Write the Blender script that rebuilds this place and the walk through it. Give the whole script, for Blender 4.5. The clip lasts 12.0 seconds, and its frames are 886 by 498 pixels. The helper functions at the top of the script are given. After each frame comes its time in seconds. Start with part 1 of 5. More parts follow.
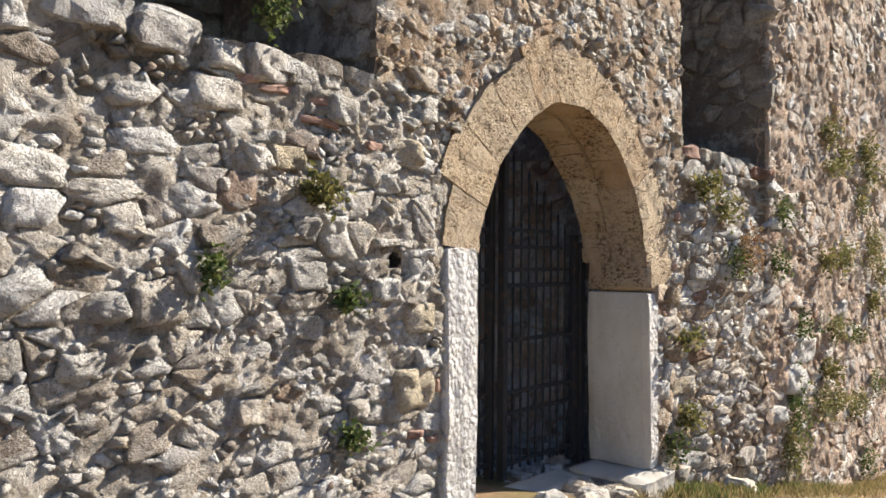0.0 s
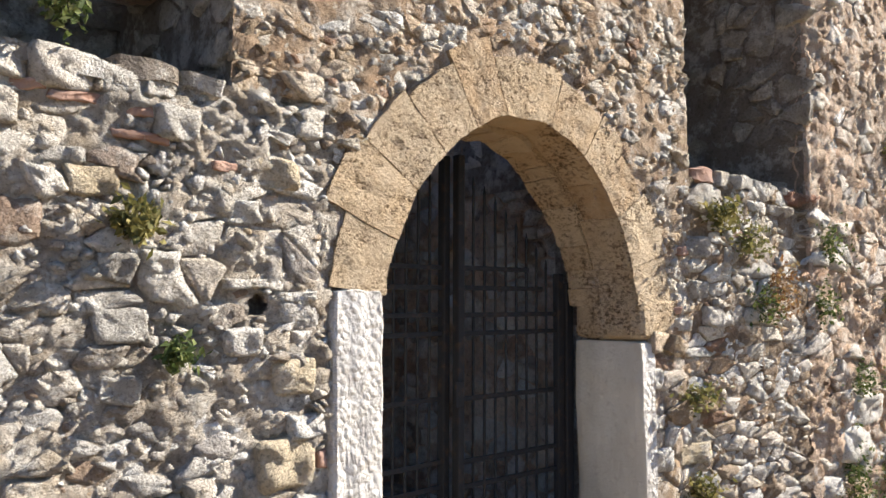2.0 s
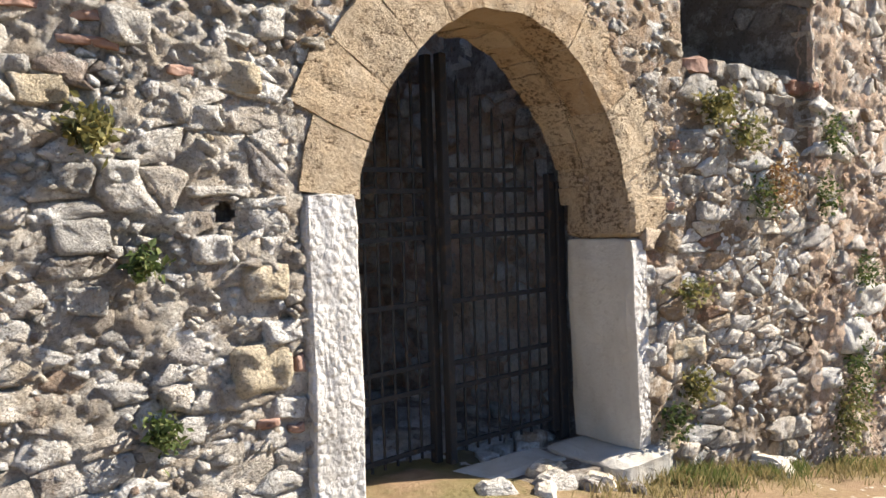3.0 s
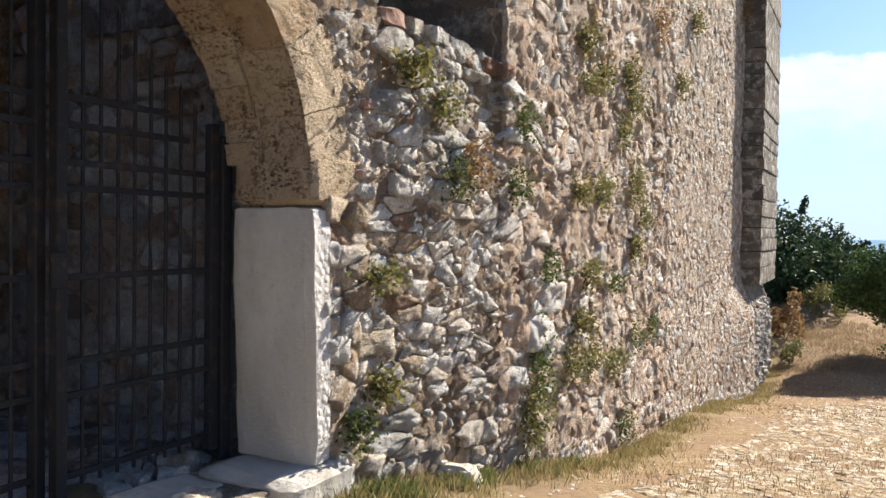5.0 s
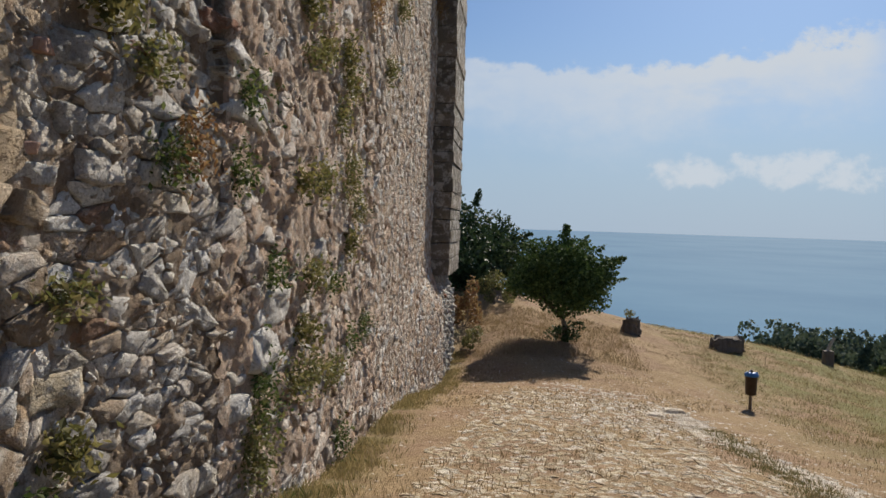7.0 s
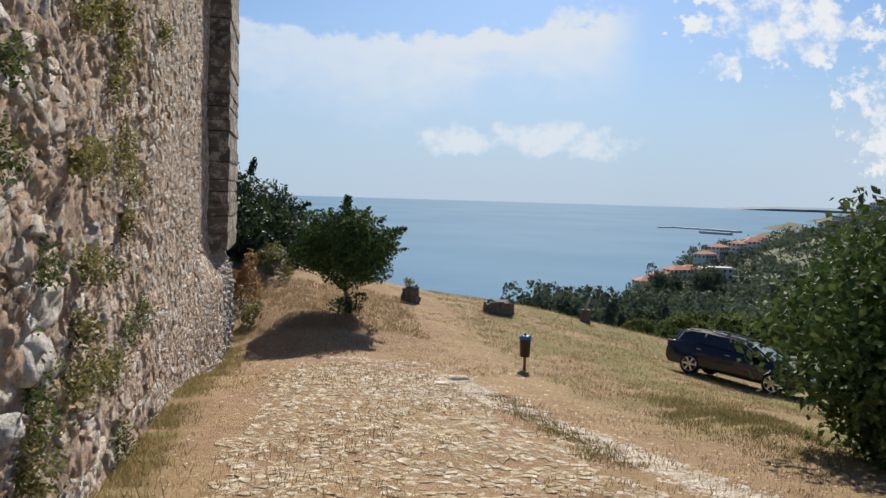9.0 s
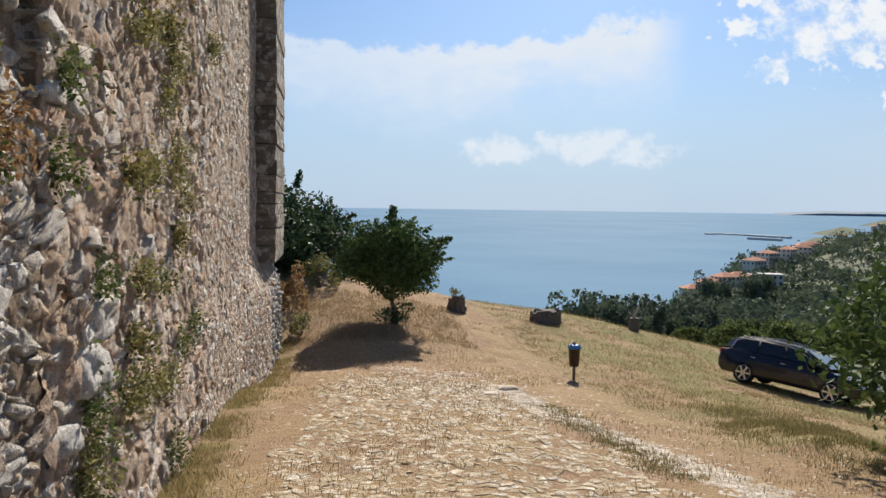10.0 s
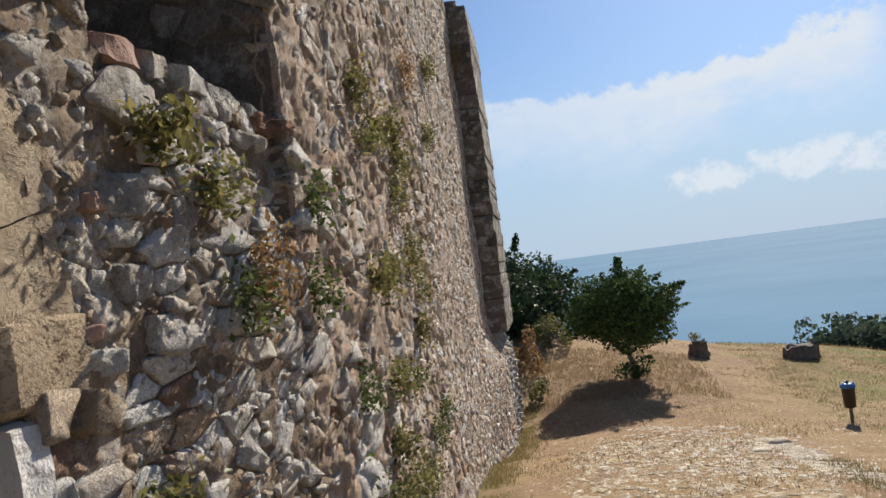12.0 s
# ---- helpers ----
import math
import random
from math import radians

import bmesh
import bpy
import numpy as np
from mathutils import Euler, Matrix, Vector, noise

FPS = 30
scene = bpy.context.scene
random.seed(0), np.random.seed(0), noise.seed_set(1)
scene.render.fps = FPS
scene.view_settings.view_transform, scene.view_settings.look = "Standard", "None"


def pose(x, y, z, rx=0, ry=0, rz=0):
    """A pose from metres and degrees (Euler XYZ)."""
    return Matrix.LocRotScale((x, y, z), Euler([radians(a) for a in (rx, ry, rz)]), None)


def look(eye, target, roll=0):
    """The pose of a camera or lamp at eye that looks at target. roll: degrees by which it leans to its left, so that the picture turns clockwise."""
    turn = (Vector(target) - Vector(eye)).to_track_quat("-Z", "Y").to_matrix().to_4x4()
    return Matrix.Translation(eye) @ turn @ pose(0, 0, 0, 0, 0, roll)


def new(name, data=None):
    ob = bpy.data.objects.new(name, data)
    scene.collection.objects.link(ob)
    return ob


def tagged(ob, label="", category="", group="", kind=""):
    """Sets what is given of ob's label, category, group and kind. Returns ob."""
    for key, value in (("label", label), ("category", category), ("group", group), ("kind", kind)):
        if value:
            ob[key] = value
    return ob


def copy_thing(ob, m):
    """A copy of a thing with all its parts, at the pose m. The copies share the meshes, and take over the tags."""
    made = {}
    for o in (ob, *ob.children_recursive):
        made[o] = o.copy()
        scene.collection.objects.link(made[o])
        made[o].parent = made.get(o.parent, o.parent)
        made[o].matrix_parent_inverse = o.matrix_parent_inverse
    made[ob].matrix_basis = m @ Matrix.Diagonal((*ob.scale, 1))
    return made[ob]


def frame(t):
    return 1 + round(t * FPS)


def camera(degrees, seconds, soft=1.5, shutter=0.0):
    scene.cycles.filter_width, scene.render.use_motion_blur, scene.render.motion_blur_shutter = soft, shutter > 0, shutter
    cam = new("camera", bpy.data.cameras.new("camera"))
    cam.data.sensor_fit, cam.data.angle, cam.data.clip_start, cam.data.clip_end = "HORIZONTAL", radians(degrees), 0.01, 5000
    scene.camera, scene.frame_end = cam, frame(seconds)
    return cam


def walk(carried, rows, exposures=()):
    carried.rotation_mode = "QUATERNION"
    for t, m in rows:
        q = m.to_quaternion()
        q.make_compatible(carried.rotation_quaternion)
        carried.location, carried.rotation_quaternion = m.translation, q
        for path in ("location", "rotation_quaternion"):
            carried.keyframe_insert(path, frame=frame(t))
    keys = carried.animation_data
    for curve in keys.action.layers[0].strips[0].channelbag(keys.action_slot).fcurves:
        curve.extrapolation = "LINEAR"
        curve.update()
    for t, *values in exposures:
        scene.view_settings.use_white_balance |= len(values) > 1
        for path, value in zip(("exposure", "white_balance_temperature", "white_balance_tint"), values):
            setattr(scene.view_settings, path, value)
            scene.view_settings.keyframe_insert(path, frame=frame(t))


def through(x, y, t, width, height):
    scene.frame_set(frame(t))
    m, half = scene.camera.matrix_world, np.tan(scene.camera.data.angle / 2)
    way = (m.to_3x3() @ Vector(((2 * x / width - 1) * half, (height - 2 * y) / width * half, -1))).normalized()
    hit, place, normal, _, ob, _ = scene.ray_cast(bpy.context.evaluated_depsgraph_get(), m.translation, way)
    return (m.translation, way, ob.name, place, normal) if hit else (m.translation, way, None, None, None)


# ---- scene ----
# camera and walk: seconds, place in metres, Euler angles in degrees
cam = camera(57.86, 12.0)
ROWS = [
    (0.0, -6.332, -3.330, 1.897, 90.69, -0.44, -48.22),
    (0.5, -5.870, -3.471, 1.823, 93.49, -2.99, -43.41),
    (1.0, -5.437, -3.488, 1.859, 94.59, -5.69, -42.35),
    (1.5, -5.067, -3.466, 1.898, 94.79, -4.40, -42.93),
    (2.0, -4.893, -3.468, 1.917, 93.61, -0.21, -41.24),
    (2.5, -4.758, -3.531, 1.900, 89.52, 1.72, -39.99),
    (2.7, -4.729, -3.578, 1.898, 87.78, 1.91, -39.50),
    (4.3, -4.187, -3.232, 1.573, 87.78, -0.47, -47.25),
    (4.5, -4.111, -3.151, 1.545, 87.79, -0.97, -52.05),
    (5.0, -3.750, -2.905, 1.491, 88.67, -0.75, -61.95),
    (5.5, -3.539, -2.669, 1.504, 89.18, 0.13, -70.05),
    (6.0, -3.337, -2.403, 1.533, 88.92, 0.98, -76.54),
    (6.5, -3.116, -2.253, 1.528, 88.46, -0.14, -80.65),
    (7.0, -2.815, -2.132, 1.573, 88.14, -1.84, -84.92),
    (7.5, -2.590, -2.007, 1.575, 87.28, -0.37, -90.70),
    (7.7, -2.485, -1.933, 1.617, 86.92, -0.26, -92.75),
    (9.3, -2.521, -1.838, 1.709, 86.43, -1.66, -101.77),
    (9.5, -2.411, -1.816, 1.685, 86.59, -1.48, -101.86),
    (10.0, -2.400, -1.799, 1.679, 86.89, -0.76, -98.08),
    (10.5, -2.316, -1.760, 1.653, 87.77, 1.63, -87.19),
    (11.0, -2.223, -1.746, 1.617, 88.33, 3.95, -82.57),
    (11.5, -2.123, -1.662, 1.718, 89.19, 5.85, -84.48),
    (12.0, -2.078, -1.576, 1.893, 91.61, 7.48, -82.86),
]
EXPOSURES = [(0.0, 1.22), (1.0, 1.30), (1.5, 1.42), (2.5, 1.48), (4.5, 1.28), (5.0, 1.25), (5.5, 1.0), (6.0, 0.64), (6.5, 0.42), (7.0, 0.26), (7.5, 0.26), (9.5, 0.62), (10.5, 0.66), (11.0, 0.8), (11.5, 0.78), (12.0, 0.58)]
walk(cam, [(t, pose(*p)) for t, *p in ROWS], EXPOSURES)

# ---- world, sun ----
SUN_AZ, SUN_EL = radians(-18.5), radians(35.0)      # direction to the sun, from +x towards -y
SUN_DIR = Vector((math.cos(SUN_EL) * math.cos(SUN_AZ), math.cos(SUN_EL) * math.sin(SUN_AZ), math.sin(SUN_EL)))

world = bpy.data.worlds.new("sky")
scene.world = world
world.use_nodes = True
wn, wl = world.node_tree.nodes, world.node_tree.links
wn.clear()


w_out = wn.new("ShaderNodeOutputWorld")
w_bg = wn.new("ShaderNodeBackground")
w_sky = wn.new("ShaderNodeTexSky")
w_sky.sky_type = "NISHITA"
w_sky.sun_disc = False
w_sky.sun_elevation = SUN_EL
w_sky.sun_rotation = math.pi / 2 - SUN_AZ
w_sky.air_density, w_sky.dust_density, w_sky.ozone_density = 1.0, 0.6, 2.0
w_tc = wn.new("ShaderNodeTexCoord")
w_scale = wn.new("ShaderNodeMix")
w_scale.data_type = "RGBA"
w_scale.blend_type = "MULTIPLY"
w_scale.inputs["Factor"].default_value = 1.0
w_scale.inputs["B"].default_value = (0.069, 0.089, 0.116, 1)
wl.new(w_sky.outputs["Color"], w_scale.inputs["A"])
w_sep = wn.new("ShaderNodeSeparateXYZ")
wl.new(w_tc.outputs["Generated"], w_sep.inputs[0])


def w_range(src, a, b, lo=0.0, hi=1.0):
    n = wn.new("ShaderNodeMapRange")
    n.interpolation_type = "SMOOTHSTEP"
    for i, v in enumerate((a, b, lo, hi)):
        n.inputs[1 + i].default_value = v
    wl.new(src, n.inputs[0])
    return n.outputs[0]


def w_math(op, a, b, clamp=True):
    n = wn.new("ShaderNodeMath")
    n.operation = op
    n.use_clamp = clamp
    for i, v in enumerate((a, b)):
        if isinstance(v, (int, float)):
            n.inputs[i].default_value = v
        else:
            wl.new(v, n.inputs[i])
    return n.outputs[0]


def w_mix(fac, a, colour):
    n = wn.new("ShaderNodeMix")
    n.data_type = "RGBA"
    wl.new(fac, n.inputs["Factor"])
    wl.new(a, n.inputs["A"])
    n.inputs["B"].default_value = (*colour, 1)
    return n.outputs["Result"]


# thin veil low over the sea, a bank with a bright crest, small clouds under it, cumulus towards -y
w_el = w_sep.outputs["Z"]
w_x = w_math("MAXIMUM", w_sep.outputs["X"], 0.05, False)
w_u = w_math("DIVIDE", w_math("MULTIPLY", w_sep.outputs["Y"], -1.0, False), w_x, False)
w_v = w_math("DIVIDE", w_el, w_x, False)
w_plane = wn.new("ShaderNodeCombineXYZ")
wl.new(w_u, w_plane.inputs[0])
wl.new(w_v, w_plane.inputs[1])


def w_billow(scale, stretch, detail, rough, seed):
    m = wn.new("ShaderNodeMapping")
    m.inputs["Scale"].default_value = (1, stretch, 1)
    m.inputs["Location"].default_value = (seed, seed * 0.7, seed)
    n = wn.new("ShaderNodeTexNoise")
    n.inputs["Scale"].default_value, n.inputs["Detail"].default_value, n.inputs["Roughness"].default_value = scale, detail, rough
    wl.new(w_plane.outputs[0], m.inputs[0])
    wl.new(m.outputs[0], n.inputs[0])
    return n.outputs["Fac"]


def w_sum(*v):
    q = v[0]
    for e in v[1:]:
        q = w_math("ADD", q, e, False)
    return q


def w_cloud(u, v, ru, rv, puff, edge=0.35):
    """One cloud: an oval whose rim is broken by the billows."""
    du = w_math("DIVIDE", w_math("ADD", w_u, -u, False), ru, False)
    dv = w_math("DIVIDE", w_math("ADD", w_v, -v, False), rv, False)
    r2 = w_sum(w_math("MULTIPLY", du, du, False), w_math("MULTIPLY", dv, dv, False), w_math("MULTIPLY", puff, -7.0, False), 3.6)
    return w_range(r2, 1.0 + edge, 1.0 - edge)


front = w_range(w_sep.outputs["X"], 0.25, 0.4)
billow = w_billow(26.0, 1.2, 9, 0.62, 1.3)
broad = w_billow(7.0, 2.6, 6, 0.55, 4.1)
veil = w_range(w_el, 0.0, 0.27, 0.88, 0.0)
crest = w_sum(w_v, w_math("MULTIPLY", w_range(w_u, 0.12, 0.44), -0.045, False), w_math("MULTIPLY", billow, 0.075, False), w_math("MULTIPLY", broad, 0.06, False), -0.268)
bank = w_math("MULTIPLY", w_range(crest, 0.006, -0.010), w_range(crest, -0.13, -0.012, 0.06, 1.0))
bank = w_math("MULTIPLY", bank, w_math("MULTIPLY", w_range(w_u, 0.47, 0.40), w_range(broad, 0.30, 0.52, 0.55, 1.0)))
soft = w_math("MULTIPLY", w_range(w_u, 0.0, 0.22, 0.72, 1.0), front)
small = w_math("MAXIMUM", w_cloud(0.215, 0.072, 0.048, 0.017, billow, 0.9), w_cloud(0.35, 0.077, 0.085, 0.019, billow, 0.9))
heap = w_math("MAXIMUM", w_math("MAXIMUM", w_cloud(0.66, 0.245, 0.13, 0.055, billow), w_cloud(0.92, 0.17, 0.14, 0.13, billow)), w_math("MAXIMUM", w_cloud(0.575, 0.185, 0.03, 0.018, billow), w_cloud(1.15, 0.30, 0.25, 0.16, billow)))
heap = w_math("MULTIPLY", heap, w_range(billow, 0.42, 0.62, 0.18, 1.0))
haze_right = w_math("MULTIPLY", w_range(w_u, 0.42, 0.95, 0.0, 0.5), w_range(w_v, 0.20, 0.06))
c1 = w_mix(veil, w_scale.outputs["Result"], (0.56, 0.735, 0.96))
c2 = w_mix(w_math("MULTIPLY", haze_right, front), c1, (0.78, 0.88, 1.02))
c2 = w_mix(w_math("MULTIPLY", bank, soft), c2, (0.92, 1.0, 1.10))
c3 = w_mix(w_math("MULTIPLY", w_math("MAXIMUM", w_math("MULTIPLY", small, 0.62), heap), front), c2, (1.06, 1.10, 1.15))
wl.new(c3, w_bg.inputs["Color"])
w_bg.inputs["Strength"].default_value = 0.53
wl.new(w_bg.outputs[0], w_out.inputs[0])

sun = new("sun", bpy.data.lights.new("sun", "SUN"))
sun.data.energy, sun.data.angle, sun.data.color = 5.0, radians(0.6), (1.0, 0.91, 0.785)
sun.matrix_world = look(SUN_DIR * 50, (0, 0, 0))

# ---- materials ----


class Mat:
    """A Principled material built step by step."""

    def __init__(self, name, rough=0.85, metal=0.0, spec=0.3):
        self.m = bpy.data.materials.new(name)
        self.m.use_nodes = True
        self.n, self.l = self.m.node_tree.nodes, self.m.node_tree.links
        self.b = self.n["Principled BSDF"]
        self.b.inputs["Roughness"].default_value = rough
        self.b.inputs["Metallic"].default_value = metal
        self.b.inputs["Specular IOR Level"].default_value = spec
        self.pos = self.n.new("ShaderNodeNewGeometry").outputs["Position"]

    def noise(self, scale, detail=6, rough=0.6, stretch=None, vec=None):
        v = vec or self.pos
        if stretch:
            mp = self.n.new("ShaderNodeMapping")
            mp.inputs["Scale"].default_value = stretch
            self.l.new(v, mp.inputs[0])
            v = mp.outputs[0]
        t = self.n.new("ShaderNodeTexNoise")
        t.inputs["Scale"].default_value, t.inputs["Detail"].default_value, t.inputs["Roughness"].default_value = scale, detail, rough
        self.l.new(v, t.inputs[0])
        return t.outputs["Fac"]

    def cells(self, scale, feature="F1"):
        t = self.n.new("ShaderNodeTexVoronoi")
        t.feature = feature
        t.inputs["Scale"].default_value = scale
        self.l.new(self.pos, t.inputs["Vector"])
        return t.outputs["Distance"]

    def ramp(self, fac, stops, constant=False):
        r = self.n.new("ShaderNodeValToRGB")
        r.color_ramp.interpolation = "CONSTANT" if constant else "LINEAR"
        e = r.color_ramp.elements
        while len(e) < len(stops):
            e.new(0.5)
        for i, (p, c) in enumerate(stops):
            e[i].position, e[i].color = p, (*c, 1)
        self.l.new(fac, r.inputs[0])
        return r.outputs["Color"]

    def mapr(self, v, a, b, lo=0.0, hi=1.0):
        r = self.n.new("ShaderNodeMapRange")
        for i, x in enumerate((a, b, lo, hi)):
            r.inputs[1 + i].default_value = x
        self.l.new(v, r.inputs[0])
        return r.outputs[0]

    def math(self, op, a, b):
        q = self.n.new("ShaderNodeMath")
        q.operation = op
        for i, x in enumerate((a, b)):
            if isinstance(x, (int, float)):
                q.inputs[i].default_value = x
            else:
                self.l.new(x, q.inputs[i])
        return q.outputs[0]

    def mix(self, fac, a, b, blend="MIX"):
        x = self.n.new("ShaderNodeMix")
        x.data_type, x.blend_type = "RGBA", blend
        for s, v in (("Factor", fac), ("A", a), ("B", b)):
            if isinstance(v, (int, float)):
                x.inputs[s].default_value = v
            elif isinstance(v, tuple):
                x.inputs[s].default_value = (*v, 1)
            else:
                self.l.new(v, x.inputs[s])
        return x.outputs["Result"]

    def piece(self):
        """A random number for each loose piece."""
        g = self.n.new("ShaderNodeNewGeometry").outputs["Random Per Island"]
        o = self.n.new("ShaderNodeObjectInfo").outputs["Random"]
        return self.math("FRACT", self.math("ADD", g, o), 0)

    def colour(self, c):
        if isinstance(c, tuple):
            self.b.inputs["Base Color"].default_value = (*c, 1)
        else:
            self.l.new(c, self.b.inputs["Base Color"])
        return self

    def rough(self, v):
        self.l.new(v, self.b.inputs["Roughness"])
        return self

    def bump(self, height, strength=0.6, dist=0.02):
        bp = self.n.new("ShaderNodeBump")
        bp.inputs["Strength"].default_value, bp.inputs["Distance"].default_value = strength, dist
        self.l.new(height, bp.inputs["Height"])
        self.l.new(bp.outputs[0], self.b.inputs["Normal"])
        return self


def weather(m, c, white=0.5):
    """Grey and ochre staining that runs over stones and joints alike."""
    c = m.mix(m.mapr(m.noise(1.5, 6, 0.65, (1, 1, 0.6)), 0.50, 0.66, 0, 0.75), c, m.mix(0.5, c, (0.20, 0.185, 0.165)))
    c = m.mix(m.mapr(m.noise(12, 8, 0.75), 0.58, 0.72, 0, 0.6), c, m.mix(0.5, c, (0.15, 0.125, 0.10)))
    c = m.mix(m.mapr(m.noise(2.6, 6, 0.7), 0.55, 0.72, 0, 0.5), c, m.mix(0.5, c, (0.50, 0.38, 0.24)))
    c = m.mix(m.mapr(m.noise(3.4, 7, 0.7, (1, 1, 0.28)), 0.54, 0.70, 0, 0.65), c, m.mix(0.6, c, (0.17, 0.135, 0.10)))
    c = m.mix(m.mapr(m.noise(4.6, 9, 0.72), 0.50, 0.60, 0, white), c, (0.93, 0.895, 0.835))
    return m.mix(m.mapr(m.noise(52, 6, 0.7), 0.55, 0.66, 0, 0.6), c, (0.16, 0.13, 0.105))


def stone_mat(name, stops, dirt=(0.16, 0.13, 0.10), pit=0.35, lichen=0.35, relief=0.03):
    m = Mat(name, 0.9, 0, 0.2)
    base = m.ramp(m.piece(), stops)
    grain = m.noise(38, 7, 0.7)
    patch = m.noise(7, 5, 0.65)
    c = m.mix(0.75, base, m.ramp(grain, [(0.32, (0.45, 0.43, 0.40)), (0.50, (1, 1, 1))]), "MULTIPLY")
    c = m.mix(m.mapr(patch, 0.58, 0.76, 0, 0.55), c, dirt)
    c = m.mix(m.mapr(m.noise(3.3, 5), 0.52, 0.7, 0, lichen), c, (0.40, 0.33, 0.21))
    m.colour(weather(m, c))
    h = m.math("ADD", m.noise(20, 10, 0.74), m.math("MULTIPLY", m.mapr(m.noise(75, 5, 0.65), 0.35, 0.55), pit))
    m.bump(h, 1.0, relief * 1.3)
    return m.m


M_GREY = stone_mat("limestone_grey", [(0, (0.30, 0.25, 0.21)), (0.14, (0.52, 0.46, 0.39)), (0.30, (0.86, 0.82, 0.76)), (0.46, (0.62, 0.54, 0.44)), (0.60, (0.90, 0.88, 0.85)), (0.76, (0.50, 0.47, 0.43)), (0.86, (0.93, 0.92, 0.90)), (0.955, (0.40, 0.36, 0.33)), (0.985, (0.42, 0.31, 0.24))])
M_OCHRE = stone_mat("limestone_ochre", [(0, (0.28, 0.21, 0.15)), (0.14, (0.62, 0.47, 0.32)), (0.28, (0.88, 0.83, 0.74)), (0.44, (0.54, 0.38, 0.24)), (0.56, (0.92, 0.90, 0.86)), (0.70, (0.50, 0.46, 0.41)), (0.82, (0.92, 0.90, 0.87)), (0.92, (0.66, 0.50, 0.34)), (0.98, (0.40, 0.24, 0.16))], lichen=0.5)
M_BLUE = stone_mat("limestone_blue_grey", [(0, (0.32, 0.30, 0.28)), (0.3, (0.50, 0.48, 0.45)), (0.55, (0.68, 0.66, 0.62)), (0.8, (0.58, 0.50, 0.40)), (0.93, (0.76, 0.75, 0.73)), (0.975, (0.36, 0.17, 0.11))], lichen=0.25)
M_PINK = stone_mat("limestone_pink", [(0, (0.28, 0.20, 0.15)), (0.13, (0.68, 0.48, 0.34)), (0.26, (0.90, 0.84, 0.76)), (0.42, (0.66, 0.44, 0.30)), (0.54, (0.93, 0.91, 0.88)), (0.66, (0.48, 0.43, 0.39)), (0.78, (0.90, 0.83, 0.75)), (0.90, (0.58, 0.38, 0.26)), (0.95, (0.38, 0.28, 0.21))], lichen=0.45)


def mortar_mat(name, a, b, dark, white=0.55):
    m = Mat(name, 0.95, 0, 0.15)
    c = m.mix(m.mapr(m.noise(5, 6), 0.35, 0.65), a, b)
    c = m.mix(m.mapr(m.noise(24, 7, 0.7), 0.50, 0.72, 0, 0.8), c, dark)
    m.colour(weather(m, c, white))
    m.bump(m.math("ADD", m.noise(24, 9, 0.8), m.math("MULTIPLY", m.noise(60, 5, 0.7), 0.6)), 1.0, 0.085)
    return m.m


M_MORTAR = mortar_mat("weathered_mortar", (0.74, 0.69, 0.62), (0.56, 0.47, 0.37), (0.16, 0.13, 0.10))
M_MORTAR_WARM = mortar_mat("warm_mortar", (0.66, 0.52, 0.385), (0.50, 0.34, 0.22), (0.14, 0.095, 0.065))

M_MORTAR_PINK = mortar_mat("pinkish_mortar", (0.80, 0.63, 0.49), (0.66, 0.46, 0.33), (0.15, 0.10, 0.07), 0.45)
M_MORTAR_BROWN = mortar_mat("brown_mortar", (0.44, 0.34, 0.25), (0.32, 0.23, 0.155), (0.10, 0.07, 0.048), 0.25)


def tuff_mat():
    m = Mat("porous_tuff", 0.92, 0, 0.15)
    base = m.ramp(m.piece(), [(0, (0.46, 0.325, 0.20)), (0.35, (0.60, 0.45, 0.29)), (0.65, (0.52, 0.40, 0.27)), (1, (0.64, 0.52, 0.37))])
    c = m.mix(m.mapr(m.noise(9, 6), 0.4, 0.7, 0, 0.6), base, (0.62, 0.52, 0.39))
    rich = m.mapr(m.noise(3.2, 4, 0.6), 0.42, 0.58)
    holes = m.math("MAXIMUM", m.math("MULTIPLY", m.mapr(m.noise(17, 5, 0.68, (1, 1, 1.9)), 0.56, 0.61), rich), m.math("MULTIPLY", m.mapr(m.noise(36, 4, 0.6, (1, 1, 1.4)), 0.56, 0.61), m.math("ADD", m.math("MULTIPLY", rich, 0.75), 0.06)))
    c = m.mix(m.math("MULTIPLY", holes, 0.85), c, (0.13, 0.08, 0.045))
    m.colour(c)
    m.bump(m.math("SUBTRACT", m.math("MULTIPLY", m.noise(28, 9, 0.75), 1.3), m.math("MULTIPLY", holes, 1.6)), 1.0, 0.035)
    return m.m


def marble_mat():
    m = Mat("worn_marble", 0.75, 0, 0.3)
    c = m.mix(m.mapr(m.noise(2.2, 6, 0.6, (1, 1, 0.6)), 0.35, 0.7), (0.56, 0.54, 0.495), (0.39, 0.355, 0.30))
    c = m.mix(m.mapr(m.noise(18, 6), 0.56, 0.75, 0, 0.5), c, (0.36, 0.32, 0.27))
    m.colour(c)
    m.bump(m.math("ADD", m.noise(26, 7, 0.7), m.math("MULTIPLY", m.noise(9, 4), 0.8)), 0.7, 0.02)
    return m.m


